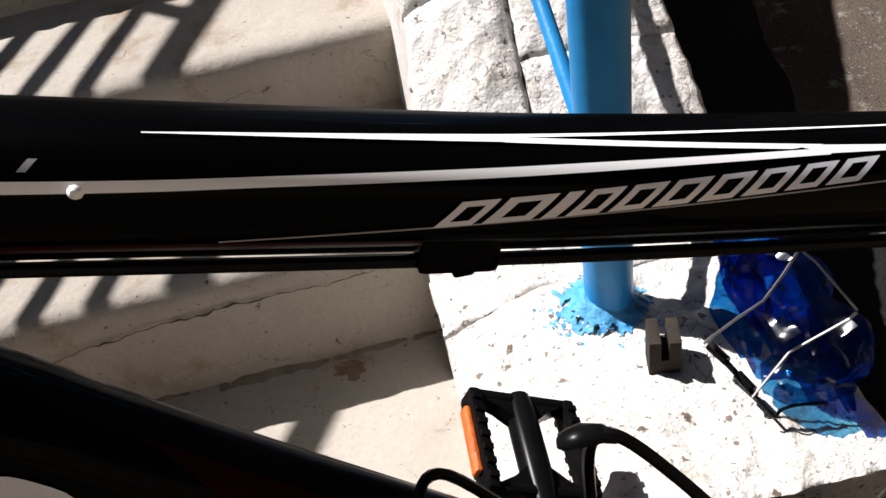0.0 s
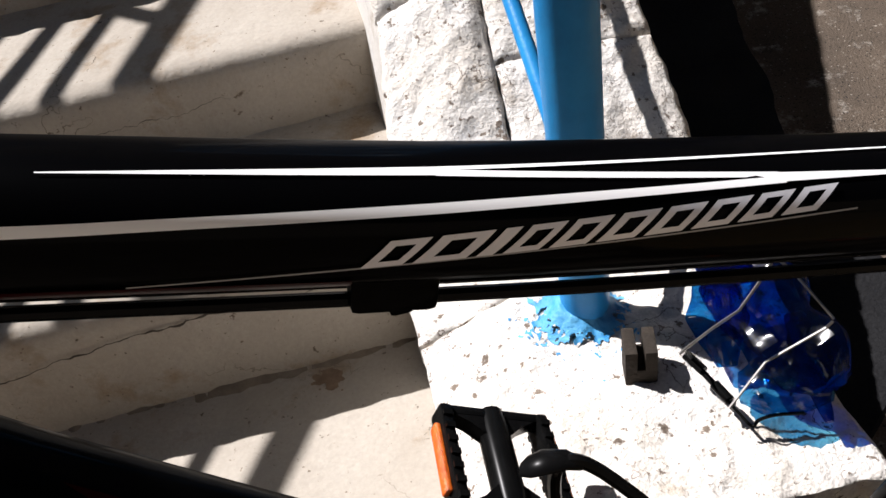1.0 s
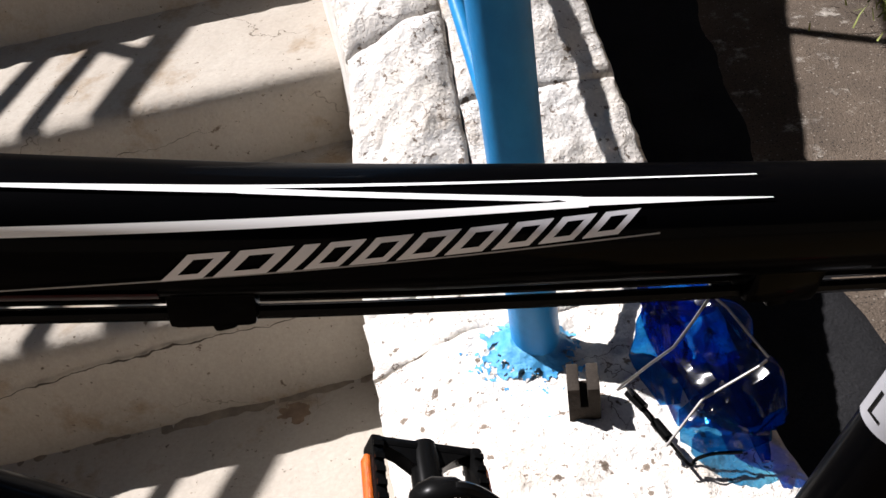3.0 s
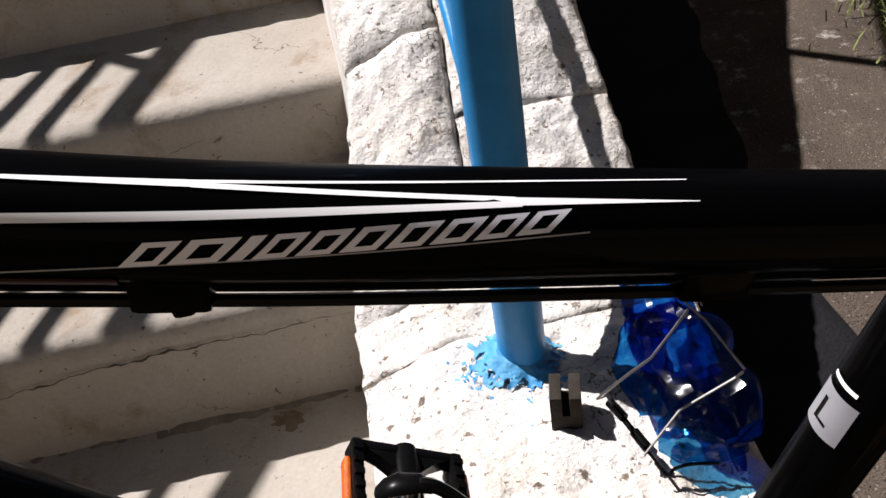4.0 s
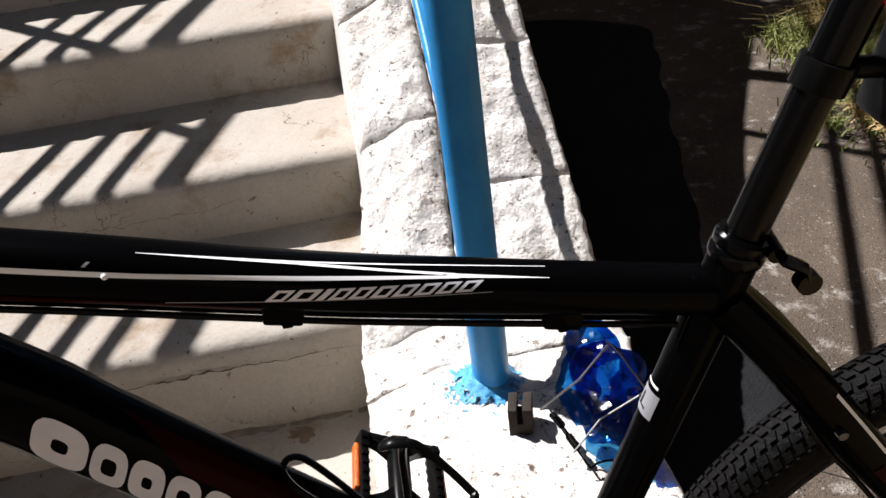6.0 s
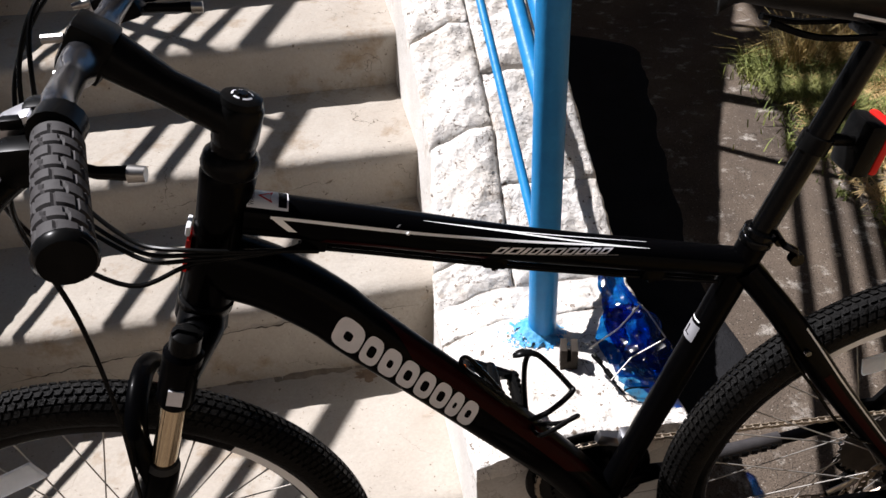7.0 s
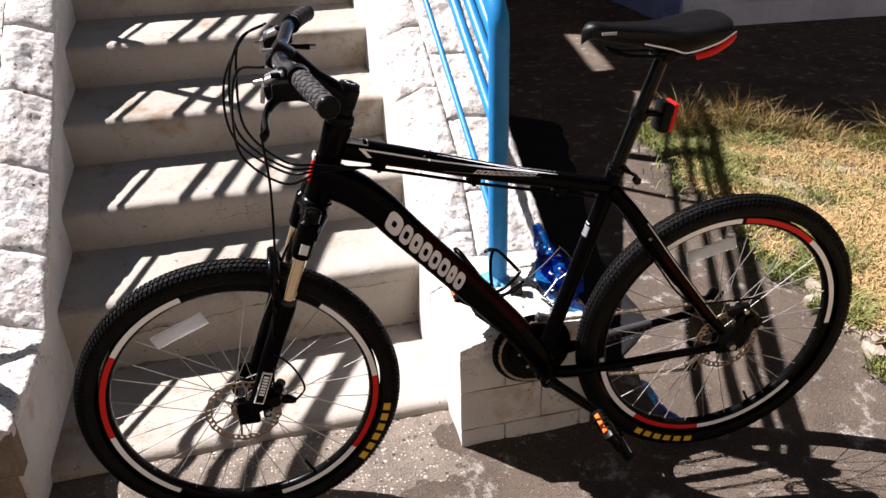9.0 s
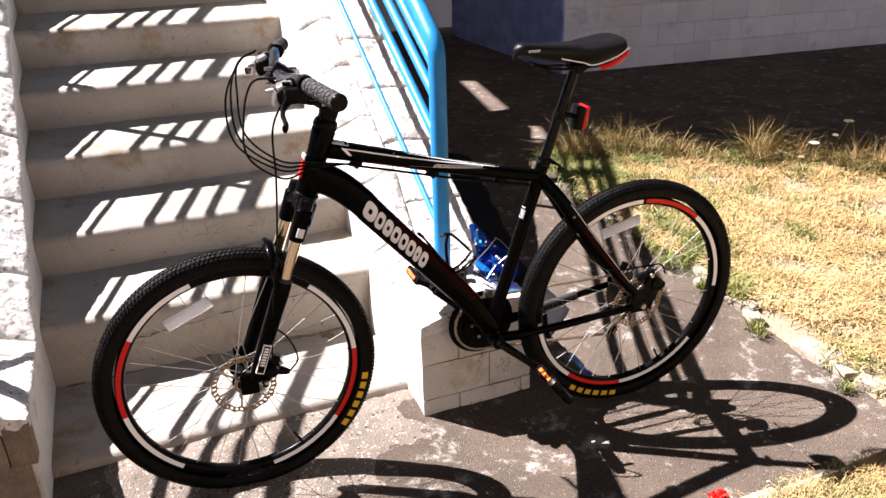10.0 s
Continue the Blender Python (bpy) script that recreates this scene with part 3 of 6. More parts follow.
part("stripe", long_stripe(TOP, MAIN), "white_decal", top_tube)
stripe(TOP, (0.68, 55), (0.79, 59.5), (0.79, 60.5), (0.66, 64), "white_decal", top_tube)
stripe(TOP, (0.50, 69), (0.66, 60), (0.68, 64), (0.50, 75), "white_decal", top_tube)
stripe(TOP, (0.324, 68.5), (0.50, 69.5), (0.50, 78), (0.324, 69.5), "white_decal", top_tube)
stripe(TOP, (0.50, 74), (0.788, 89), (0.788, 90.5), (0.50, 78), "white_decal", top_tube)
stripe(TOP, (0.080, -10), (0.096, -10), (0.067, 24), (0.045, 26), "white_decal", top_tube)
stripe(TOP, (0.357, -25), (0.721, 29), (0.721, 30.5), (0.357, -23), "grey_decal", top_tube)
stripe(TOP, (0.14, -48), (0.46, -46), (0.46, -26), (0.15, -26), "red_paint", top_tube, "red_band")


def slant_marks(pipe, s0, s1, lo0, lo1, hi0, hi1, widths, gap, lean, mat, parent, name):
    """A row of slanted plain frames, the size of a printed model word; the narrowest is a full bar."""
    total = sum(widths) + gap * (len(widths) - 1)
    x = 0.0
    for w in widths:
        u0, u1 = x / total, (x + w) / total
        a, b = s0 + (s1 - s0) * u0, s0 + (s1 - s0) * u1
        la, lb = lo0 + (lo1 - lo0) * u0, lo0 + (lo1 - lo0) * u1
        ha, hb = hi0 + (hi1 - hi0) * u0, hi0 + (hi1 - hi0) * u1

        def at(p, q):
            return a + (b - a) * p + lean * q, (la + (lb - la) * p) * (1 - q) + (ha + (hb - ha) * p) * q
        panes = [(0, 0, 1, 1)] if w < 0.6 else [(0, 0, 0.27, 1), (0.75, 0, 1, 1), (0.27, 0, 0.75, 0.22), (0.27, 0.80, 0.75, 1)]
        part(name, join(*[pipe.decal(at(p0, q0), at(p1, q0), at(p1, q1), at(p0, q1), 4, 6, 0.0008) for p0, q0, p1, q1 in panes]), mat, parent)
        x += w + gap


slant_marks(TOP, 0.463, 0.697, -8, 30, 19, 52, (1.0, 1.3, 0.42, 0.9, 0.95, 1.0, 1.0, 1.0, 0.95, 1.0), 0.24, 0.014, "silver_decal", top_tube, "lettering_shape")
part("paint_nub", tube([TOP.at(0.296, 25, 0.0), TOP.at(0.296, 25, 0.0016), TOP.at(0.296, 25, 0.0024)], [0.0022, 0.0018, 0.0008], 10), "white_decal", top_tube)
stripe(TOP, (0.272, 38), (0.276, 38), (0.281, 47), (0.277, 47), "grey_decal", top_tube)
# dark red flank of the down tube and its row of plain silver shapes
stripe(DOWN, (0.36, 34), (0.80, 20), (0.86, 62), (0.27, 80), "red_paint", down_tube, "red_panel")


def round_mark(pipe, s0, s1, a0, a1, mat, parent, hole):
    """A rounded plain shape, hollow or full."""
    n = 28
    V, F = [], []
    sm, am, hs, ha = (s0 + s1) / 2, (a0 + a1) / 2, (s1 - s0) / 2, (a1 - a0) / 2
    for j in range(n):
        w = 2 * math.pi * j / n
        c, d = math.cos(w), math.sin(w)
        k = (abs(c) ** 3.2 + abs(d) ** 3.2) ** (-1 / 3.2)
        for f in (1.0, hole):
            V.append(tuple(pipe.at(sm + hs * c * k * f - 0.010 * d * k * f, am + ha * d * k * f, 0.0009)))
    F = [(2 * j, 2 * ((j + 1) % n), 2 * ((j + 1) % n) + 1, 2 * j + 1) for j in range(n)]
    part("lettering_shape", (V, F), mat, parent)


s = 0.214
for w, hole in ((0.058, 0.30), (0.038, 0.42), (0.038, 0.30), (0.038, 0.40), (0.036, 0.42), (0.036, 0.42), (0.028, 0.25), (0.034, 0.34)):
    round_mark(DOWN, s, s + w, -31, 31, "silver_decal", down_tube, hole)
    s += w + 0.0035

# head tube, headset, fork, stem and bar
AX = Vector((0.334, 0, 0.943))
HB = Vector((-0.340, 0, 0.822))


def on_axis(d, y=0.0):
    p = HB + AX * d
    return (p.x, y, p.z)


head_tube = part("head_tube", tube([on_axis(-0.006), on_axis(0.0), on_axis(0.05), on_axis(0.10), on_axis(0.150), on_axis(0.156)], [0.027, 0.029, 0.025, 0.025, 0.028, 0.026], 24), "black_paint", bike)
badge_c = Vector(on_axis(0.05)) + Vector((-0.0255, 0, 0.009))
part("head_badge", box(tuple(badge_c), (0.005, 0.026, 0.042), 0.002, Matrix.Rotation(radians(19.5), 4, "Y")), "red", head_tube, "red head badge")
part("badge_top", box(tuple(badge_c + Vector((0.008, 0, 0.029))), (0.005, 0.024, 0.012), 0.002, Matrix.Rotation(radians(19.5), 4, "Y")), "white_decal", head_tube, "white head badge top")
part("headset_cup", tube([on_axis(-0.024), on_axis(-0.018), on_axis(-0.008), on_axis(-0.005)], [0.023, 0.029, 0.030, 0.027], 20), "matt_black", bike)
part("headset_cup", tube([on_axis(0.155), on_axis(0.160), on_axis(0.172), on_axis(0.178)], [0.027, 0.029, 0.027, 0.022], 20), "matt_black", bike)
part("spacer", tube([on_axis(0.176), on_axis(0.186)], 0.0215, 20), "matt_black", bike)
CL = Vector((-0.382, 0, 1.101))
stem = part("stem", join(tube([on_axis(0.182), on_axis(0.188), on_axis(0.224), on_axis(0.229)], [0.019, 0.0225, 0.0225, 0.019], 20),
                         tube([on_axis(0.207), Vector(on_axis(0.207)).lerp(CL, 0.5), CL + Vector((0.016, 0, -0.008))], [(0.021, 0.019), (0.019, 0.017), (0.023, 0.022)], 16),
                         box(tuple(CL), (0.040, 0.046, 0.048), 0.008, Matrix.Rotation(radians(35), 4, "Y"))), "matt_black", bike)
part("top_cap", tube([on_axis(0.228), on_axis(0.234), on_axis(0.236)], [0.0205, 0.0195, 0.014], 20), "matt_black", stem)
cap_x, cap_y = Vector((0.943, 0, -0.334)), Vector((0, 1, 0))
for w0, w1 in ((0.2, 1.1), (1.4, 2.0), (2.3, 3.4), (3.8, 4.5), (4.8, 5.9)):
    V = []
    for k in range(9):
        w = w0 + (w1 - w0) * k / 8
        V += [tuple(Vector(on_axis(0.2368 - 0.0035 * (r > 0.012))) + (cap_x * math.cos(w) + cap_y * math.sin(w)) * r) for r in (0.0085, 0.0165)]
    part("cap_mark", (V, [(2 * k, 2 * k + 2, 2 * k + 3, 2 * k + 1) for k in range(8)]), "silver_decal", stem)
part("cap_bolt", tube([on_axis(0.2360), on_axis(0.2385)], [0.0055, 0.0048], 12), "gloss_black", stem)
for zz in (-0.016, 0.016):
    part("stem_bolt", tube([(CL.x - 0.030, -0.016, CL.z + zz), (CL.x - 0.012, -0.016, CL.z + zz)], 0.004, 8), "steel", stem)


def bar_at(y):
    a = abs(y)
    bend = min(max((a - 0.04) / 0.30, 0.0), 1.0)
    rise = 0.026 * min(max((a - 0.05) / 0.10, 0.0), 1.0)
    return Vector((CL.x + 0.068 * bend ** 1.3, y, CL.z + rise - 0.022 * bend))


handlebar = part("handlebar", tube([bar_at(-0.323 + 0.646 * i / 40) for i in range(41)], [0.0158 if abs(-0.323 + 0.646 * i / 40) < 0.05 else 0.0118 for i in range(41)], 16), "bar_metal", bike, "dark polished metal riser handlebar")


def grip_shape(sgn):
    """A moulded rubber sleeve whose staggered blocks stand proud of thin grooves."""
    y0, y1, n, m = 0.205, 0.322, 72, 84
    V, F = [], []
    for j in range(m + 1):
        u = j / m
        c = bar_at(sgn * (y0 + (y1 - y0) * u))
        row = int(min(u * 9, 8.999))
        fy = u * 9 - row
        for i in range(n):
            w = i / n
            fx = (w * 8 + (0.5 if row % 2 else 0.0) + 0.10 * (fy - 0.5) * (1 if row % 2 else -1)) % 1.0
            groove = min(min(fx, 1 - fx) * 1.4, min(fy, 1 - fy)) < 0.09 and 0.03 < u < 0.97
            r = 0.0152 if groove else 0.0170
            V.append((c.x + r * math.cos(2 * math.pi * w), c.y, c.z + r * math.sin(2 * math.pi * w)))
    for j in range(m):
        for i in range(n):
            F.append((j * n + i, j * n + (i + 1) % n, (j + 1) * n + (i + 1) % n, (j + 1) * n + i))
    return V, F + [tuple(range(n)), tuple(m * n + i for i in range(n))]


for sgn in (-1, 1):
    part("grip", grip_shape(sgn), "grip", handlebar, "block-patterned dark grey rubber grip", 30)
    part("end_cap", tube([bar_at(sgn * 0.319), bar_at(sgn * 0.323), bar_at(sgn * 0.327)], [0.0176, 0.0178, 0.0150], 20), "matt_black", handlebar, "black bar end cap")
    a = bar_at(sgn * 0.185)
    lev = part("brake_lever", tube(curve([a + Vector((-0.034, sgn * -0.008, -0.034)), a + Vector((-0.050, sgn * 0.018, -0.040)), a + Vector((-0.058, sgn * 0.050, -0.047)), a + Vector((-0.058, sgn * 0.082, -0.058)), a + Vector((-0.064, sgn * 0.096, -0.062))], 6),
                                   [(0.006, 0.009)] * 8 + [(0.005, 0.008)] * 8 + [(0.005, 0.009)] * 9, 10), "matt_black", handlebar)
    part("lever_bracket", join(box(tuple(a + Vector((-0.022, 0, -0.022))), (0.046, 0.026, 0.032), 0.007), tube([a + Vector((0, -0.010, 0)), a + Vector((0, 0.010, 0))], 0.018, 16)), "matt_black", handlebar)
    c = bar_at(sgn * 0.150)
    pod = part("shifter", join(box(tuple(c + Vector((-0.026, sgn * 0.002, -0.030))), (0.046, 0.044, 0.034), 0.009, Matrix.Rotation(radians(-14), 4, "Y")),
                               box(tuple(c + Vector((-0.010, sgn * -0.004, -0.010))), (0.030, 0.022, 0.026), 0.006)), "matt_black", handlebar, "black trigger shifter pod")
    part("shifter_cover", join(box(tuple(c + Vector((-0.030, sgn * 0.002, -0.009))), (0.034, 0.034, 0.012), 0.005, Matrix.Rotation(radians(-20), 4, "Y")),
                               box(tuple(c + Vector((-0.051, sgn * 0.004, -0.034))), (0.008, 0.030, 0.030), 0.003, Matrix.Rotation(radians(12), 4, "Y"))), "aluminium", pod, "silver shifter cover")
    part("gear_window", box(tuple(c + Vector((-0.028, sgn * 0.016, -0.004))), (0.016, 0.010, 0.008), 0.002), "matt_black", pod)
    part("cable_barrel", tube([c + Vector((-0.050, sgn * -0.016, -0.022)), c + Vector((-0.066, sgn * -0.020, -0.024))], [0.005, 0.0035], 10), "steel", pod)
    part("shift_lever", tube([c + Vector((-0.014, sgn * 0.01, -0.040)), c + Vector((0.018, sgn * 0.022, -0.046)), c + Vector((0.042, sgn * 0.024, -0.048))], [0.005, 0.005, 0.006], 10), "matt_black", handlebar)
    part("lever_tip", tube([c + Vector((0.040, sgn * 0.024, -0.048)), c + Vector((0.052, sgn * 0.025, -0.049))], [0.007, 0.006], 10), "steel", handlebar)
# fork
LEG = Vector((-0.347, 0, -0.937))


def leg_at(z, y):
    t = (0.782 - z) / 0.937
    return (-0.368 - 0.347 * t, y, z)


fork = part("fork_crown", join(tube([on_axis(-0.024), on_axis(-0.045)], [0.026, 0.028], 18),
                               tube([(leg_at(0.775, -0.078)), (-0.352, -0.03, 0.792), (-0.352, 0.03, 0.792), (leg_at(0.775, 0.078))], [(0.020, 0.020), (0.026, 0.022), (0.026, 0.022), (0.020, 0.020)], 16),
                               *[tube([leg_at(0.805, y), leg_at(0.798, y), leg_at(0.735, y), leg_at(0.728, y)], [0.014, 0.021, 0.020, 0.017], 18) for y in (-0.068, 0.068)]), "black_paint", bike)
for y in (-0.068, 0.068):
    part("stanchion", tube([leg_at(0.74, y), leg_at(0.61, y)], 0.0145, 18), "gold", fork, "champagne-coloured fork stanchion")
    low = part("lower_leg", join(tube([leg_at(0.632, y), leg_at(0.626, y), leg_at(0.60, y), leg_at(0.55, y), leg_at(0.42, y), leg_at(0.375, y)], [0.0165, 0.020, 0.021, 0.019, 0.018, 0.017], 18),
                                 box((HF[0] + 0.012, y, HF[1] + 0.012), (0.046, 0.012, 0.058), 0.005)), "black_paint", fork)
    part("wiper", tube([leg_at(0.637, y), leg_at(0.629, y)], [0.017, 0.0195], 18), "pad", fork)
    part("top_knob", tube([leg_at(0.803, y), leg_at(0.822, y), leg_at(0.826, y)], [0.0165, 0.016, 0.010], 16), "matt_black", fork)
part("fork_arch", tube(curve([leg_at(0.60, -0.075), (leg_at(0.66, -0.06)[0] - 0.03, -0.062, 0.672), (leg_at(0.70, 0)[0] - 0.045, 0, 0.700), (leg_at(0.66, 0.06)[0] - 0.03, 0.062, 0.672), leg_at(0.60, 0.075)], 6), [(0.013, 0.009)] * 25, 10), "black_paint", fork)


def plate_on_leg(z0, z1, w, mat, name, label, y=-0.0885):
    a, b = Vector(leg_at(z0, y)), Vector(leg_at(z1, y))
    side = Vector((0.937, 0, -0.347)) * (w / 2)
    g = [tuple(a - side), tuple(a + side), tuple(b + side), tuple(b - side)]
    g2 = [(p[0], p[1] + 0.004, p[2]) for p in g]
    return part(name, (g + g2, [(0, 1, 2, 3), (7, 6, 5, 4), (0, 4, 5, 1), (1, 5, 6, 2), (2, 6, 7, 3), (3, 7, 4, 0)]), mat, fork, label, 0)


plate_on_leg(0.400, 0.475, 0.020, "white_decal", "leg_badge", "white maker's plate on the fork leg")
plate_on_leg(0.403, 0.472, 0.016, "matt_black", "leg_badge_field", "", -0.0892)
for i in range(7):
    plate_on_leg(0.421 + i * 0.007, 0.4255 + i * 0.007, 0.011, "white_decal", "badge_bar", "", -0.0899)
plate_on_leg(0.742, 0.762, 0.016, "silver_decal", "crown_badge", "", -0.0895)


# wheels
def tyre_shape(c, R_T, knobs=190):
    """Round carcass with a tread of raised knobs."""
    prof = []
    w = 0.0265
    rc = R_T - 0.004 - w
    for i in range(17):
        a = radians(-125 + 250 * i / 16)
        prof.append((rc + w * math.cos(a), w * math.sin(a)))
    g = [lathe(prof, 96, (c[0], 0, c[1]))]
    V, F = [], []
    for k in range(knobs):
        for row, (lat, half) in enumerate(((-68, 6), (-50, 7), (-31, 7), (-10, 7), (10, 7), (31, 7), (50, 7), (68, 6))):
            ang = 2 * math.pi * (k + (0.5 if row % 2 else 0.0)) / knobs
            da = math.pi / knobs * 0.66
            o = len(V)
            for rad in (w - 0.001, w + 0.0024):
                for u, v in ((-1, -1), (1, -1), (1, 1), (-1, 1)):
                    a = radians(lat + v * half)
                    t = ang + u * da + 0.35 * da * v * (1 if lat > 0 else -1 if lat < 0 else 0)
                    r = rc + rad * math.cos(a)
                    V.append((c[0] + r * math.cos(t), rad * math.sin(a), c[1] + r * math.sin(t)))
            F += [(o + 4, o + 5, o + 6, o + 7)] + [(o + i, o + (i + 1) % 4, o + 4 + (i + 1) % 4, o + 4 + i) for i in range(4)]
    return join(g[0], (V, F))


def arc_patch(c, r0, r1, a0, a1, y, y1=None):
    """A band on the side of a wheel, from angle a0 to a1 in degrees (0 to the rear, 90 up)."""
    n = max(4, int(abs(a1 - a0) / 3))
    V = []
    for i in range(n + 1):
        w = radians(a0 + (a1 - a0) * i / n)
        V += [(c[0] + r0 * math.cos(w), y if y1 is None else y1, c[1] + r0 * math.sin(w)), (c[0] + r1 * math.cos(w), y, c[1] + r1 * math.sin(w))]
    return V, [(2 * i, 2 * i + 2, 2 * i + 3, 2 * i + 1) for i in range(n)]


def wheel(name, c, decals, print_at, refl_at, rotor_y, disc_mat, size):
    R_T, R_R = 0.353 * size, 0.302 * size
    rim = lathe([(R_R, -0.0115), (R_R, -0.013), (R_R - 0.006, -0.0135), (R_R - 0.016, -0.0125), (R_R - 0.022, -0.007), (R_R - 0.023, 0.0), (R_R - 0.022, 0.007), (R_R - 0.016, 0.0125), (R_R - 0.006, 0.0135), (R_R, 0.013), (R_R, 0.0115), (R_R - 0.008, 0.0)], 96, (c[0], 0, c[1]), True)
    wh = part(name, rim, "matt_black", bike)
    part("tyre", tyre_shape(c, R_T), "rubber", wh, "knobbly black rubber tyre with dust", 30)
    for a0, a1, mat in decals:
        part("rim_decal", arc_patch(c, R_R - 0.015, R_R - 0.003, a0, a1, -0.0142, -0.0135), mat, wh)
        part("rim_decal", arc_patch(c, R_R - 0.015, R_R - 0.003, a0 + 40, a1 + 40, 0.0142, 0.0135), mat, wh)
    for k in range(6):                                  # printed marks on the sidewall
        a0 = print_at + k * 5.4
        part("sidewall_print", arc_patch(c, R_R + 0.010, R_R + 0.026, a0, a0 + 3.6, -0.0283, -0.0281), "yellow", wh)
    part("hub", lathe([(0.0, -0.066), (0.008, -0.066), (0.009, -0.05), (0.014, -0.048), (0.028, -0.036), (0.028, -0.032), (0.015, -0.026), (0.013, 0.0), (0.015, 0.026), (0.028, 0.032), (0.028, 0.036), (0.014, 0.048), (0.008, 0.066), (0.0, 0.066)], 24, (c[0], 0, c[1])), "matt_black", wh)
    for k in range(32):
        a = 2 * math.pi * k / 32 + 0.05
        side = -1 if k % 2 else 1
        tw = (0.42 if (k // 2) % 2 else -0.42) * 2.2
        p0 = (c[0] + 0.026 * math.cos(a + tw), side * 0.034, c[1] + 0.026 * math.sin(a + tw))
        p1 = (c[0] + (R_R - 0.022) * math.cos(a), side * 0.003, c[1] + (R_R - 0.022) * math.sin(a))
        q = Vector(p1).lerp(Vector(p0), 0.05)
        part("spoke", tube([p0, q, p1], [0.0010, 0.0010, 0.0018], 6, False), "spoke", wh)
    # disc rotor: a thin ring pierced all round, on slender arms
    V, F = [], []
    n = 144
    for i in range(n):
        for q, rad in enumerate((0.0655, 0.0685, 0.0765, 0.0800)):
            w = 2 * math.pi * (i + (0.9 if q > 1 else 0.0)) / n
            r = rad + (0.0013 * math.sin(w * 18) if q in (0, 3) else 0)
            for y in (-0.001, 0.001):
                V.append((c[0] + r * math.cos(w), rotor_y + y, c[1] + r * math.sin(w)))
    for i in range(n):
        a0, b0 = i * 8, ((i + 1) % n) * 8
        for q in range(3):
            if q == 1 and i % 4 > 1:
                continue
            F += [(a0 + 2 * q, a0 + 2 * q + 2, b0 + 2 * q + 2, b0 + 2 * q), (a0 + 2 * q + 1, b0 + 2 * q + 1, b0 + 2 * q + 3, a0 + 2 * q + 3)]
        F += [(a0, b0, b0 + 1, a0 + 1), (a0 + 6, a0 + 7, b0 + 7, b0 + 6)]
    arms = [tube([(c[0] + 0.022 * math.cos(t), rotor_y, c[1] + 0.022 * math.sin(t)), (c[0] + 0.045 * math.cos(t + 0.28), rotor_y, c[1] + 0.045 * math.sin(t + 0.28)), (c[0] + 0.067 * math.cos(t + 0.32), rotor_y, c[1] + 0.067 * math.sin(t + 0.32))], [0.0035, 0.0025, 0.003], 6) for t in [2 * math.pi * k / 6 for k in range(6)]]
    part("disc_hub", lathe([(0.016, rotor_y - 0.002), (0.025, rotor_y - 0.002), (0.025, rotor_y + 0.002), (0.016, rotor_y + 0.002)], 24, (c[0], 0, c[1])), disc_mat, wh)
    part("disc_rotor", (V, F), disc_mat, wh, "drilled steel brake disc")
    for g in arms:
        part("disc_arm", g, disc_mat, wh)
    # wheel reflector across the spokes
    a, d = radians(refl_at[0]), refl_at[1]
    rc = Vector((c[0] + d * math.cos(a), -0.012, c[1] + d * math.sin(a)))
    m = Matrix.Rotation(-radians(refl_at[2]), 4, "Y")
    part("spoke_reflector", box(tuple(rc), (0.120, 0.006, 0.031), 0.0028, m), "reflector", wh, "white spoke reflector")
    va = radians(-62)
    part("valve", tube([(c[0] + (R_R - 0.022) * math.cos(va), 0, c[1] + (R_R - 0.022) * math.sin(va)), (c[0] + (R_R - 0.06) * math.cos(va), 0, c[1] + (R_R - 0.06) * math.sin(va))], 0.0035, 8), "matt_black", wh)
    return wh


front_wheel = wheel("front_wheel", HF, [(147, 190, "red"), (108, 147, "white_decal"), (190, 233, "white_decal"), (-38, 4, "red"), (4, 50, "white_decal"), (-80, -38, "white_decal")], -40, (117, 0.228, 24), -0.048, "rotor", 0.992)
rear_wheel = wheel("rear_wheel", HR, [(48, 86, "red"), (-4, 48, "white_decal"), (88, 130, "white_decal"), (230, 268, "red"), (186, 230, "white_decal"), (268, 320, "white_decal")], 234, (103, 0.238, 14), -0.050, "rotor", 1.02)

# bottom bracket, cranks, chainset
part("bottom_bracket", lathe([(0.0, -0.048), (0.020, -0.048), (0.022, -0.036), (0.022, 0.036), (0.020, 0.048), (0.0, 0.048)], 24, (BB[0], 0, BB[1])), "matt_black", bike)


def toothed(c, r, teeth, y, th, hole):
    V, F = [], []
    n = teeth * 4
    for i in range(n):
        w = 2 * math.pi * i / n
        ro = r + (0.003 if i % 4 in (1, 2) else -0.002)
        for yy in (y - th, y + th):
            V += [(c[0] + hole * math.cos(w), yy, c[1] + hole * math.sin(w)), (c[0] + ro * math.cos(w), yy, c[1] + ro * math.sin(w))]
    for i in range(n):
        j = (i + 1) % n
        F += [(4 * i, 4 * i + 1, 4 * j + 1, 4 * j), (4 * i + 2, 4 * j + 2, 4 * j + 3, 4 * i + 3), (4 * i + 1, 4 * i + 3, 4 * j + 3, 4 * j + 1), (4 * i, 4 * j, 4 * j + 2, 4 * i + 2)]
    return V, F


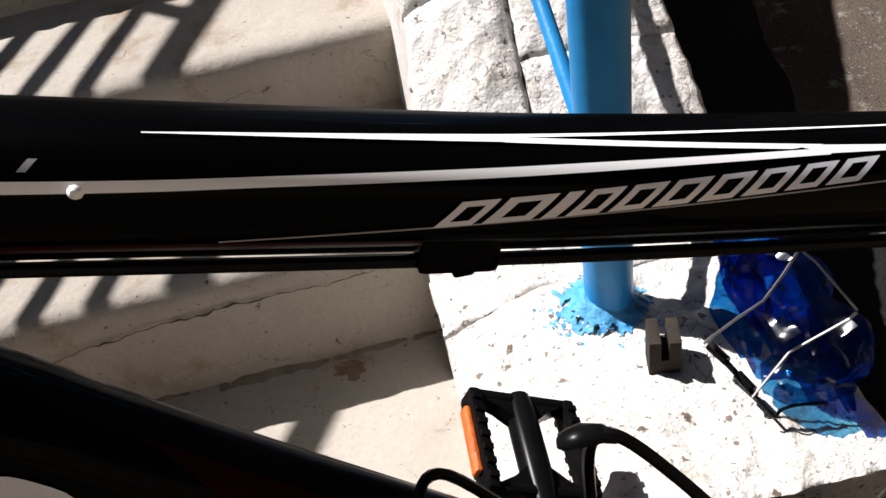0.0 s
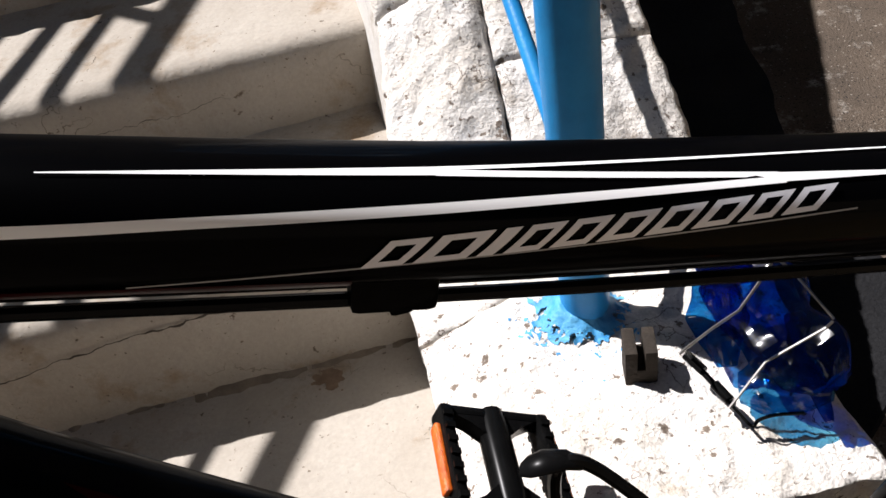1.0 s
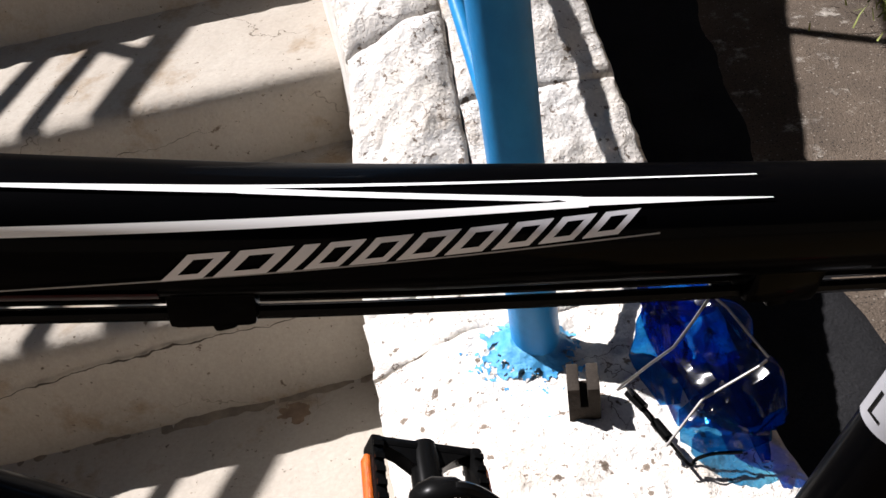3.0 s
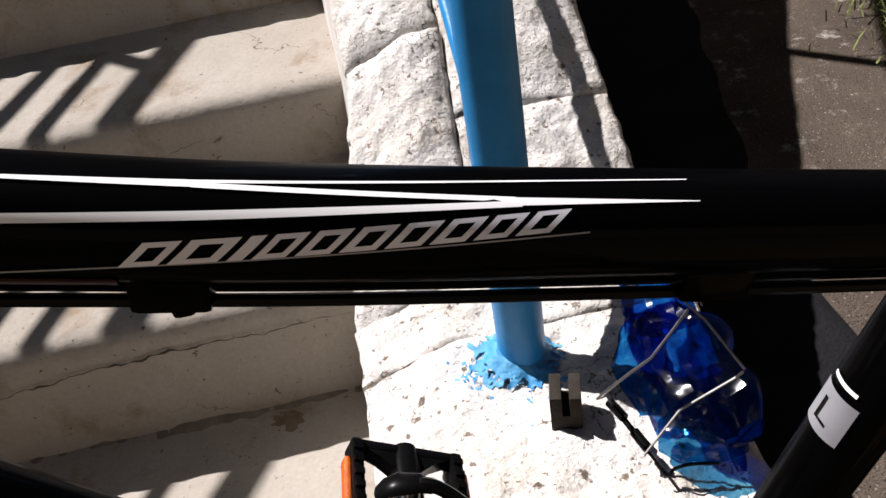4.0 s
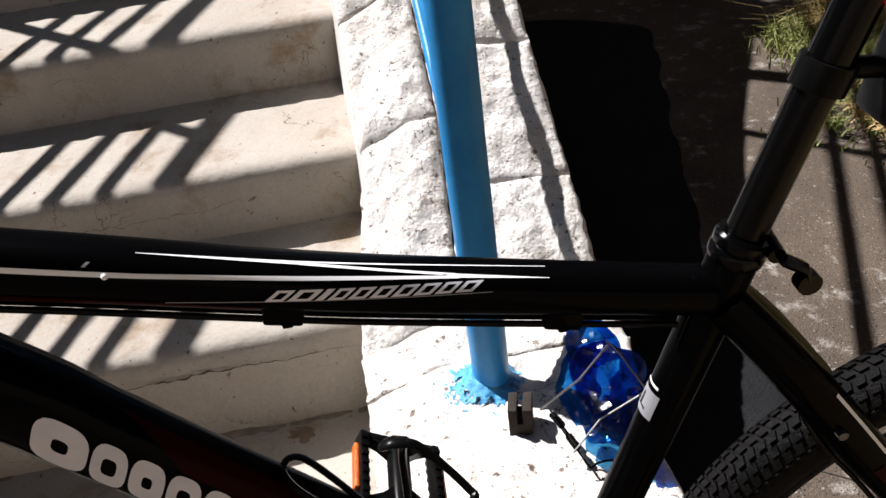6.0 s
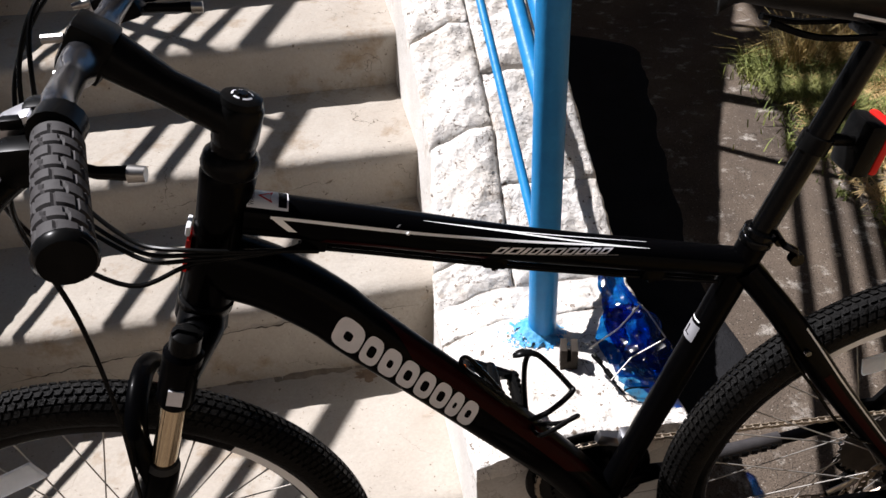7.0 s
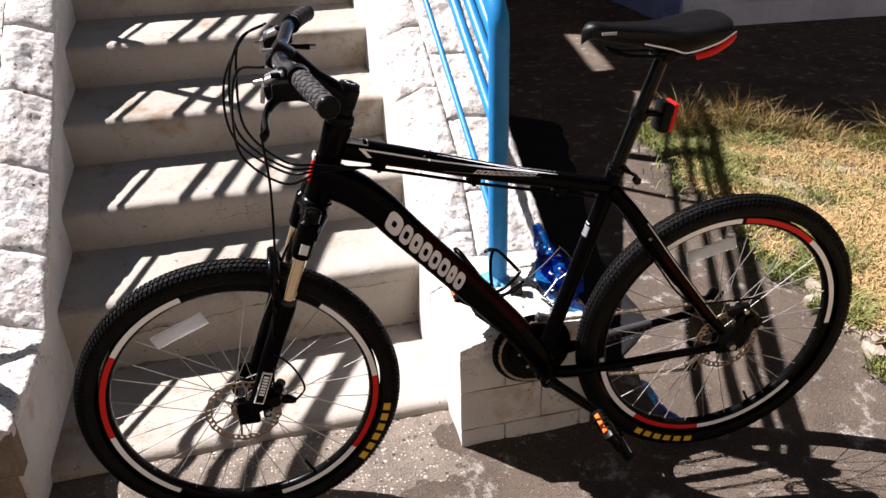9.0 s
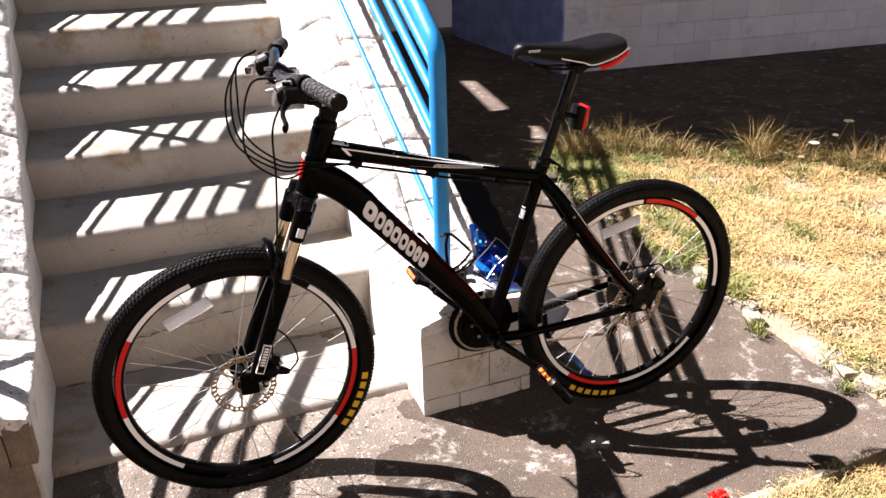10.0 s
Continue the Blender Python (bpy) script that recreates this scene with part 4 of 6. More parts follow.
part("chainring", toothed(BB, 0.060, 32, 0.040, 0.0015, 0.03), "matt_black", bike)
part("chainring", toothed(BB, 0.084, 42, 0.048, 0.0015, 0.050), "matt_black", bike)
part("chain_guard", lathe([(0.022, 0.056), (0.098, 0.056), (0.100, 0.0585), (0.098, 0.061), (0.022, 0.061)], 48, (BB[0], 0, BB[1]), True), "matt_black", bike, "black plastic chain guard ring")
for q in range(5):
    w = 0.5 + q * 1.2566
    part("chainring_bolt", tube([(BB[0] + 0.038 * math.cos(w), 0.034, BB[1] + 0.038 * math.sin(w)), (BB[0] + 0.038 * math.cos(w), 0.042, BB[1] + 0.038 * math.sin(w))], 0.0045, 8), "steel", bike)
CR = 0.1735
ANG = radians(139.5)                                   # the far crank points up and forward
PD = {1: (BB[0] + CR * math.cos(ANG), BB[1] + CR * math.sin(ANG)), -1: (BB[0] - CR * math.cos(ANG), BB[1] - CR * math.sin(ANG))}
for sg in (-1, 1):
    px, pz = PD[sg]
    y0, y1 = sg * 0.062, sg * 0.082
    part("crank_arm", join(tube([(BB[0], y0, BB[1]), (BB[0] + 0.3 * (px - BB[0]), y0 + sg * 0.006, BB[1] + 0.3 * (pz - BB[1])), (px, y1, pz)], [(0.020, 0.012), (0.017, 0.011), (0.015, 0.010)], 14),
                           lathe([(0.0, y0 - 0.011), (0.018, y0 - 0.011), (0.018, y0 + 0.011), (0.0, y0 + 0.011)], 20, (BB[0], 0, BB[1]))), "matt_black", bike)
    part("crank_bolt", lathe([(0.0, sg * 0.0745), (0.007, sg * 0.0745), (0.008, sg * 0.071)], 12, (BB[0], 0, BB[1])), "steel", bike)
    # platform pedal: cage rails, axle body, orange reflectors
    yc = sg * 0.155
    tilt = Matrix.Translation((px, yc, pz)) @ Matrix.Rotation(radians(31 if sg > 0 else 52), 4, "Y")
    body = tube([(0, -0.066 * sg, 0), (0, -0.03, 0), (0, 0.03, 0), (0, 0.048 * sg, 0)] if sg > 0 else [(0, 0.066, 0), (0, 0.03, 0), (0, -0.03, 0), (0, -0.048, 0)], [0.009, 0.013, 0.013, 0.011], 14)
    rails = [box((sx * 0.044, 0, 0), (0.010, 0.092, 0.022), 0.003) for sx in (-1, 1)]
    ends = [box((sx * 0.023, sy * 0.043, 0), (0.044, 0.009, 0.016), 0.003) for sx in (-1, 1) for sy in (-1, 1)]
    webs = [([(sx * 0.010, sy * 0.041, z) for z in (-0.007, 0.007)] + [(sx * 0.041, sy * 0.041, z) for z in (-0.007, 0.007)] + [(sx * 0.024, sy * 0.033, z) for z in (-0.007, 0.007)] + [(sx * 0.010, sy * 0.022, z) for z in (-0.007, 0.007)],
             [(0, 2, 4, 6), (1, 7, 5, 3), (2, 3, 5, 4), (4, 5, 7, 6)]) for sx in (-1, 1) for sy in (-1, 1)]
    teeth = [box((sx * 0.044, -0.036 + 0.012 * q, 0.0115 * sz), (0.008, 0.005, 0.003), 0.0) for sx in (-1, 1) for sz in (-1, 1) for q in range(7)]
    ped = part("pedal", moved(join(body, *rails, *ends, *webs, *teeth), tilt), "matt_black", bike, "black plastic platform pedal")
    for sx in (-1, 1):
        part("pedal_reflector", moved(box((sx * 0.0515, 0, 0), (0.005, 0.060, 0.011), 0.002), tilt), "orange", ped, "orange pedal reflector")
# chain, cassette, derailleurs
def chain_path():
    pts = []
    for i in range(15):
        w = radians(90 + 180 * i / 14)
        pts.append((BB[0] + 0.084 * math.cos(w), 0.048, BB[1] + 0.084 * math.sin(w)))
    pts += [(HR[0] - 0.03, 0.040, HR[1] - 0.153), (HR[0] - 0.012, 0.038, HR[1] - 0.150), (HR[0] - 0.004, 0.038, HR[1] - 0.132), (HR[0] - 0.014, 0.036, HR[1] - 0.110), (HR[0] + 0.000, 0.036, HR[1] - 0.085), (HR[0] + 0.030, 0.035, HR[1] - 0.045), (HR[0] + 0.052, 0.035, HR[1] + 0.015), (HR[0] + 0.025, 0.035, HR[1] + 0.048), (HR[0], 0.035, HR[1] + 0.054)]
    return pts


def chain_links():
    P = [Vector(p) for p in chain_path()]
    P.append(P[0])
    out, carry, step = [], 0.0, 0.0127
    for a, b in zip(P[:-1], P[1:]):
        d = (b - a).length
        t = carry
        while t < d:
            out.append((a.lerp(b, t / d), (b - a).normalized()))
            t += step
        carry = t - d
    gs = []
    for i, (p, d) in enumerate(out):
        e = 0.0058
        y = 0.0034 if i % 2 else 0.0024
        for s_ in (-1, 1):
            gs.append(tube([p - d * e + Vector((0, s_ * y, 0)), p + Vector((0, s_ * y, 0)), p + d * e + Vector((0, s_ * y, 0))], [(0.0008, 0.0042), (0.0008, 0.0028), (0.0008, 0.0042)], 6))
        gs.append(tube([p - d * e + Vector((0, -0.004, 0)), p - d * e + Vector((0, 0.004, 0))], 0.002, 6))
    return join(*gs)


part("chain", chain_links(), "dark_steel", bike, "greasy steel chain")
cassette = part("cassette", join(*[toothed(HR, 0.064 - 0.0056 * i, 30 - 2 * i, 0.020 + 0.0042 * i, 0.0009, 0.016) for i in range(8)]), "sprocket", bike)


def pulley(x, z):
    return join(toothed((x, z), 0.018, 11, 0.038, 0.0035, 0.012), lathe([(0.003, 0.034), (0.008, 0.034), (0.008, 0.042), (0.003, 0.042)], 14, (x, 0, z)),
                *[tube([(x + 0.006 * math.cos(t), 0.038, z + 0.006 * math.sin(t)), (x + 0.014 * math.cos(t), 0.038, z + 0.014 * math.sin(t))], 0.003, 6) for t in (0.3, 1.56, 2.8, 4.07, 5.3)])


mech = part("rear_derailleur", join(box((HR[0] + 0.008, 0.052, HR[1] - 0.030), (0.030, 0.026, 0.050), 0.008, Matrix.Rotation(radians(25), 4, "Y")),
                                    box((HR[0] - 0.012, 0.048, HR[1] - 0.068), (0.030, 0.024, 0.048), 0.007, Matrix.Rotation(radians(35), 4, "Y")),
                                    tube([(HR[0] + 0.016, 0.046, HR[1] - 0.085), (HR[0] - 0.022, 0.046, HR[1] - 0.140)], [(0.010, 0.003), (0.012, 0.003)], 10)), "matt_black", bike)
part("cage_plate", tube([(HR[0] + 0.014, 0.031, HR[1] - 0.080), (HR[0] - 0.006, 0.031, HR[1] - 0.108), (HR[0] - 0.045, 0.031, HR[1] - 0.128)], [(0.003, 0.007), (0.003, 0.009), (0.003, 0.006)], 10), "steel", mech, "steel derailleur cage")
part("jockey_wheel", pulley(HR[0] - 0.020, HR[1] - 0.137), "matt_black", mech)
part("jockey_wheel", pulley(HR[0] + 0.008, HR[1] - 0.092), "matt_black", mech)
part("pivot_bolt", tube([(HR[0] - 0.020, 0.060, HR[1] - 0.050), (HR[0] - 0.020, 0.068, HR[1] - 0.050)], 0.007, 10), "steel", mech)
part("front_derailleur", join(box((0.165, 0.045, 0.425), (0.060, 0.014, 0.020), 0.005, Matrix.Rotation(radians(20), 4, "Y")), box((0.175, 0.025, 0.445), (0.020, 0.030, 0.028), 0.005)), "aluminium", bike)
# rear triangle
STAY = [(0.272, 0.010, 0.775), (0.325, 0.030, 0.710), (0.40, 0.046, 0.605), (0.50, 0.060, 0.475), (0.562, 0.066, 0.400)]


def on_stay(u, around, out):
    """A point on the outer side of the near seat stay: u along it, around in degrees from its outer side towards the rear and top."""
    P = [Vector((x, -y, z)) for x, y, z in curve(STAY, 6)]
    f = u * (len(P) - 1)
    k = min(int(f), len(P) - 2)
    c, t = P[k].lerp(P[k + 1], f - k), (P[k + 1] - P[k]).normalized()
    side = Vector((0, -1, 0))
    side = (side - t * side.dot(t)).normalized()
    up = side.cross(t)
    up = up if up.z > 0 else -up
    r = np.interp(u, (0, 0.4, 0.75, 1), (0.0165, 0.0185, 0.0150, 0.011))
    w = radians(around)
    return tuple(c + (side * math.cos(w) * 0.86 + up * math.sin(w)) * (r + out))


def stay_band(u0, u1, a0, a1, n=20, m=4):
    V = [on_stay(u0 + (u1 - u0) * i / n, a0 + (a1 - a0) * k / m, 0.0007) for i in range(n + 1) for k in range(m + 1)]
    return V, [(i * (m + 1) + k, (i + 1) * (m + 1) + k, (i + 1) * (m + 1) + k + 1, i * (m + 1) + k + 1) for i in range(n) for k in range(m)]


for sg in (-1, 1):
    if sg < 0:
        V = [on_stay(i / 30, 360 * k / 16, 0) for i in range(31) for k in range(16)]
        F = [(i * 16 + k, i * 16 + (k + 1) % 16, (i + 1) * 16 + (k + 1) % 16, (i + 1) * 16 + k) for i in range(30) for k in range(16)]
        stay = part("seat_stay", (V, F + [tuple(range(16)), tuple(480 + k for k in range(16))]), "black_paint", bike)
    else:
        stay = part("seat_stay", tube(curve(STAY, 6), [(0.014, 0.016)] * 12 + [(0.012, 0.014)] * 7 + [(0.009, 0.011)] * 6, 14), "black_paint", bike)
    part("chain_stay", tube(curve([(0.130, sg * 0.022, 0.325), (0.20, sg * 0.042, 0.329), (0.32, sg * 0.050, 0.335 + 0.008 * (sg > 0)), (0.46, sg * 0.058, 0.348 + 0.012 * (sg > 0)), (0.560, sg * 0.066, 0.358 + 0.012 * (sg > 0))], 6),
                            [(0.012, 0.015)] * 9 + [(0.010, 0.012)] * 8 + [(0.009, 0.010)] * 8, 14), "black_paint", bike)
    part("dropout", join(box((HR[0] - 0.004, sg * 0.067, HR[1] + 0.014), (0.056, 0.008, 0.074), 0.003), box((HR[0] + 0.022, sg * 0.067, HR[1] + 0.045), (0.040, 0.008, 0.050), 0.003, Matrix.Rotation(radians(30), 4, "Y"))), "matt_black", bike)
    if sg < 0:
        part("stripe", stay_band(0.30, 0.86, 38, 48), "white_decal", stay, "thin white stripe")
        part("red_panel", stay_band(0.46, 0.82, -12, 20), "red_paint", stay, "dark red panel")
        part("bridge_bolt", tube([(0.352, -0.046, 0.668), (0.352, -0.057, 0.668)], [0.005, 0.004], 12), "bar_metal", stay)
        part("skewer_nut", tube([(HR[0], -0.070, HR[1]), (HR[0], -0.084, HR[1])], [0.010, 0.008], 12), "steel", bike)
# chain stay protector: a dark sleeve with a printed row of blots
prot = part("stay_protector", tube([(0.30, 0.049, 0.341), (0.44, 0.057, 0.3585)], [(0.0125, 0.0155), (0.0115, 0.0135)], 14), "grip", bike, "dark grey chain stay protector")
for q in range(7):
    t = (q + 0.5) / 7
    part("print_blot", box((0.325 + 0.11 * t, 0.0385 + 0.0065 * t, 0.3445 + 0.013 * t), (0.010, 0.003, 0.010), 0.001), "matt_black", prot)
part("stay_bridge", tube([(0.355, -0.036, 0.668), (0.355, 0.036, 0.668)], 0.008, 12), "black_paint", bike)
# seat clamp, post, saddle
ST = Vector((0.157, 0, 0.487)).normalized()
sc0 = Vector((0.282, 0, 0.812))
part("seat_clamp", join(tube([sc0 - ST * 0.008, sc0 - ST * 0.005, sc0 + ST * 0.001, sc0 + ST * 0.0025, sc0 + ST * 0.004, sc0 + ST * 0.011, sc0 + ST * 0.013], [0.0180, 0.0195, 0.0195, 0.0184, 0.0195, 0.0195, 0.0178], 28), tube([sc0 + Vector((0.018, -0.020, 0.004)), sc0 + Vector((0.022, 0.022, 0.004))], 0.006, 10),
                        tube([sc0 + Vector((0.020, -0.024, 0.004)), sc0 + Vector((0.034, -0.026, -0.004)), sc0 + Vector((0.038, -0.026, -0.014))], [(0.007, 0.004), (0.007, 0.004), (0.005, 0.004)], 8), tube([sc0 + Vector((0.038, -0.021, -0.016)), sc0 + Vector((0.038, -0.031, -0.016))], 0.0085, 12)), "gloss_black", bike)
part("seat_post", tube([sc0 - ST * 0.05, sc0 + ST * 0.247], 0.0138, 24), "gloss_black", bike)
rails_top = sc0 + ST * 0.252


def saddle_shape():
    """Long nose, broad tail, dished top, rounded skirt."""
    V, F, n, m = [], [], 30, 20
    for i in range(n + 1):
        u = i / n
        x = 0.186 + 0.292 * u
        half = 0.021 + 0.012 * min(u / 0.4, 1) + 0.042 * (1 / (1 + math.exp(-(u - 0.62) * 13)))
        half *= min(1.0, (u / 0.05) ** 0.5 if u < 0.05 else 1.0) * min(1.0, ((1 - u) / 0.06) ** 0.45 if u > 0.94 else 1.0)
        half = max(half, 0.003)
        zt = 1.127 - 0.008 * math.sin(u * math.pi * 0.9) - 0.004 * u + 0.022 * max(0, u - 0.6) ** 1.0
        zt -= 0.016 * max(0.0, (0.06 - u) / 0.06) ** 1.5
        deep = 0.012 + 0.034 * min(1.0, u * 1.4)
        for j in range(m):
            w = 2 * math.pi * j / m
            c, d = math.cos(w), math.sin(w)
            yy = half * (abs(c) ** 0.75) * (1 if c > 0 else -1)
            zz = zt - 0.016 + (0.016 * abs(d) ** 0.8 if d > 0 else -deep * abs(d) ** 0.9)
            if d > 0:
                zz -= 0.004 * math.exp(-(yy / 0.012) ** 2) * (u > 0.15)
            else:
                yy *= 1 - 0.35 * abs(d)
            V.append((x, yy, zz))
    for i in range(n):
        for j in range(m):
            F.append((i * m + j, i * m + (j + 1) % m, (i + 1) * m + (j + 1) % m, (i + 1) * m + j))
    return V, F + [tuple(range(m)), tuple(n * m + j for j in range(m))]


saddle = part("saddle", saddle_shape(), "saddle", bike, "black padded saddle with red and white trim")
for y in (-0.022, 0.022):
    part("saddle_rail", tube(curve([(0.235, y * 0.4, 1.074), (0.29, y, 1.059), (0.40, y, 1.057), (0.47, y * 1.3, 1.070)], 6), 0.0035, 8), "matt_black", bike)
part("saddle_clamp", join(tube([rails_top + Vector((0, -0.028, 0)), rails_top + Vector((0, 0.028, 0))], 0.010, 12), box(tuple(rails_top + Vector((0, 0, 0.004))), (0.045, 0.05, 0.016), 0.005)), "matt_black", bike)
for sg in (-1, 1):
    part("trim_line", tube(curve([(0.30, sg * 0.036, 1.086), (0.35, sg * 0.050, 1.076), (0.38, sg * 0.061, 1.070), (0.432, sg * 0.073, 1.088), (0.470, sg * 0.066, 1.106)], 6), [(0.0012, 0.0018)] * 25, 6), "white_decal", saddle, "white piping")
    part("red_trim", tube(curve([(0.398, sg * 0.058, 1.060), (0.427, sg * 0.070, 1.072), (0.458, sg * 0.068, 1.090), (0.473, sg * 0.057, 1.098)], 6), [(0.003, 0.0065)] * 19, 8), "red", saddle, "red rear trim")
    part("nose_print", box((0.230, sg * 0.0285, 1.108), (0.030, 0.002, 0.0055), 0.0008), "grey_decal", saddle, "grey printed bar")
part("top_print", box((0.452, 0.02, 1.1185), (0.030, 0.012, 0.0016), 0.0005), "silver_decal", saddle, "small silver patch")
refl = part("rear_reflector", box((0.389, 0, 0.925), (0.010, 0.044, 0.060), 0.004, Matrix.Rotation(radians(10), 4, "Y")), "red", bike, "red rear reflector")
part("reflector_bracket", join(box((0.373, 0, 0.925), (0.022, 0.046, 0.062), 0.006, Matrix.Rotation(radians(10), 4, "Y")), tube([(0.33, 0, 0.935), (0.368, 0, 0.930)], 0.007, 10), tube([sc0 + ST * 0.118, sc0 + ST * 0.136], 0.0175, 18)), "matt_black", bike)
# size sticker on the seat tube
stk = part("size_sticker", SEATT.decal((0.686, 50), (0.735, 50), (0.735, 128), (0.686, 128), 6, 12, 0.0008), "sticker_grey", seat_tube, "silver size sticker with a letter")
part("sticker_print", SEATT.decal((0.7445, 62), (0.7490, 62), (0.7490, 116), (0.7445, 116), 4, 12, 0.0008), "white_decal", seat_tube)


def text_on(pipe, words, s0, s1, a0, a1, mat, parent, along=True):
    """Letters of the built-in font laid on a tube; along: read along the tube."""
    cu = bpy.data.curves.new("words", "FONT")
    cu.body = words
    ob = new("words", cu)
    me = bpy.data.meshes.new_from_object(ob.evaluated_get(bpy.context.evaluated_depsgraph_get()))
    bpy.data.objects.remove(ob)
    xs, ys = [v.co.x for v in me.vertices], [v.co.y for v in me.vertices]
    x0, x1, y0, y1 = min(xs), max(xs), min(ys), max(ys)
    for v in me.vertices:
        u, w = (v.co.x - x0) / (x1 - x0), (v.co.y - y0) / (y1 - y0)
        if not along:
            u, w = 1 - w, u
        v.co = pipe.at(s0 + (s1 - s0) * u, a0 + (a1 - a0) * w, 0.0014)
    me.materials.clear()
    me.materials.append(M[mat])
    return part("printed_letters", me, mat, parent)


text_on(SEATT, "L", 0.724, 0.697, 102, 78, "matt_black", stk, False)
warn = part("warning_label", TOP.decal((0.003, 45), (0.076, 45), (0.073, 118), (0.0, 118), 8, 12, 0.0008), "white_decal", top_tube, "white and black warning label")
part("label_panel", TOP.decal((0.058, 52), (0.073, 52), (0.071, 112), (0.056, 112), 4, 10, 0.0012), "matt_black", warn)
text_on(TOP, "WARNING", 0.005, 0.015, 50, 112, "matt_black", warn, False)
V = [TOP.at(*q, 0.0013) for q in ((0.020, 84), (0.046, 62), (0.046, 106), (0.026, 84), (0.0425, 70), (0.0425, 98))]
part("warning_sign", ([tuple(v) for v in V], [(0, 1, 4, 3), (1, 2, 5, 4), (2, 0, 3, 5)]), "red", warn, "red outlined triangle")
# cables under the top tube and their guides
under = [TOP.at(s_, -90, 0.006) for s_ in (0.10, 0.14, 0.25, 0.4, 0.55, 0.7, 0.85, 0.97)]
for dy, dz in ((-0.007, -0.0040), (0.002, -0.0050)):
    part("cable", tube(curve([p + Vector((0, dy, dz)) for p in under], 4), 0.0024, 8), "matt_black", bike, "black gear or brake cable")
for s_ in (0.13, 0.484, 0.82):
    p = TOP.at(s_, -90, 0.003)
    part("cable_guide", join(box(tuple(p), (0.027, 0.026, 0.017), 0.003, Matrix.Rotation(radians(13.5), 4, "Y")), box(tuple(p + Vector((0.0, 0, -0.009))), (0.008, 0.018, 0.010), 0.002)), "black_paint", bike)
# loops of cable in front of the head tube
for k, (y0, y1, fx, fz) in enumerate(((0.15, -0.008, -0.060, 0.0), (0.17, 0.006, -0.072, -0.012), (-0.15, 0.010, -0.052, -0.02), (0.15, -0.014, -0.045, 0.012))):
    a = bar_at(y0) + Vector((-0.045, 0, 0.006))
    part("cable", tube(curve([a, a + Vector((-0.045, -y0 * 0.25, -0.015)), (-0.422 + fx, y0 * 0.5, 1.045 + fz), (-0.428 + fx * 0.8, y0 * 0.25, 0.95 + fz), (-0.40, y0 * 0.12 - 0.03, 0.895 + fz), (-0.335, -0.036, 0.895 + fz * 0.5), (-0.25, -0.030, 0.885), (-0.215, y1, 0.868)], 7), 0.0025, 8), "matt_black", bike)
part("brake_hose", tube(curve([bar_at(-0.185) + Vector((-0.040, 0, -0.018)), (-0.425, -0.150, 1.02), (-0.425, -0.120, 0.90), (-0.435, -0.100, 0.75), (-0.455, -0.086, 0.60), (-0.470, -0.082, 0.48), (-0.475, -0.080, 0.42)], 8), 0.0024, 8), "matt_black", bike)
part("brake_caliper", join(tube([(HF[0] + 0.070, y, HF[1] + 0.040) for y in (-0.040, -0.044, -0.052, -0.060, -0.068, -0.072)], [0.016, 0.020, 0.0235, 0.0235, 0.020, 0.016], 18), tube([(HF[0] + 0.074, -0.056, HF[1] + 0.036), (HF[0] + 0.090, -0.056, HF[1] + 0.026), (HF[0] + 0.108, -0.057, HF[1] + 0.019), (HF[0] + 0.114, -0.058, HF[1] + 0.018)], [0.014, 0.012, 0.008, 0.005], 12), tube([(HF[0] + 0.088, -0.056, HF[1] + 0.072), (HF[0] + 0.070, -0.056, HF[1] + 0.040), (HF[0] + 0.050, -0.058, HF[1] + 0.004)], [0.010, 0.015, 0.010], 12)), "matt_black", bike)
part("caliper_piston", join(tube([(HF[0] + 0.070, -0.070, HF[1] + 0.040), (HF[0] + 0.070, -0.082, HF[1] + 0.040)], [0.017, 0.014], 16), box((HF[0] + 0.082, -0.072, HF[1] + 0.066), (0.020, 0.012, 0.018), 0.004), box((HF[0] + 0.050, -0.070, HF[1] + 0.008), (0.016, 0.012, 0.024), 0.004)), "matt_black", bike)
for dx, dz in ((0.092, 0.062), (0.052, 0.012)):
    part("caliper_bolt", tube([(HF[0] + dx, -0.076, HF[1] + dz), (HF[0] + dx, -0.083, HF[1] + dz)], 0.005, 10), "steel", bike)
part("brake_hose", tube(curve([(HF[0] + 0.115, -0.058, HF[1] + 0.02), (HF[0] + 0.135, -0.070, HF[1] + 0.06), (HF[0] + 0.115, -0.085, HF[1] + 0.13), (HF[0] + 0.082, -0.088, HF[1] + 0.17)], 8), 0.0024, 8), "matt_black", bike)
part("brake_caliper", join(box((HR[0] + 0.036, -0.058, HR[1] + 0.066), (0.052, 0.034, 0.044), 0.009, Matrix.Rotation(radians(38), 4, "Y")), box((HR[0] + 0.010, -0.062, HR[1] + 0.092), (0.055, 0.014, 0.022), 0.005, Matrix.Rotation(radians(-12), 4, "Y")), box((HR[0] + 0.066, -0.060, HR[1] + 0.048), (0.020, 0.022, 0.026), 0.005), box((HR[0] + 0.030, -0.064, HR[1] + 0.016), (0.036, 0.012, 0.064), 0.005, Matrix.Rotation(radians(24), 4, "Y")), tube([(HR[0] + 0.036, -0.070, HR[1] + 0.066), (HR[0] + 0.036, -0.082, HR[1] + 0.066)], [0.016, 0.013], 14)), "matt_black", bike)
part("caliper_bolt", tube([(HR[0] + 0.024, -0.070, HR[1] + 0.092), (HR[0] + 0.024, -0.077, HR[1] + 0.092)], 0.006, 10), "steel", bike)
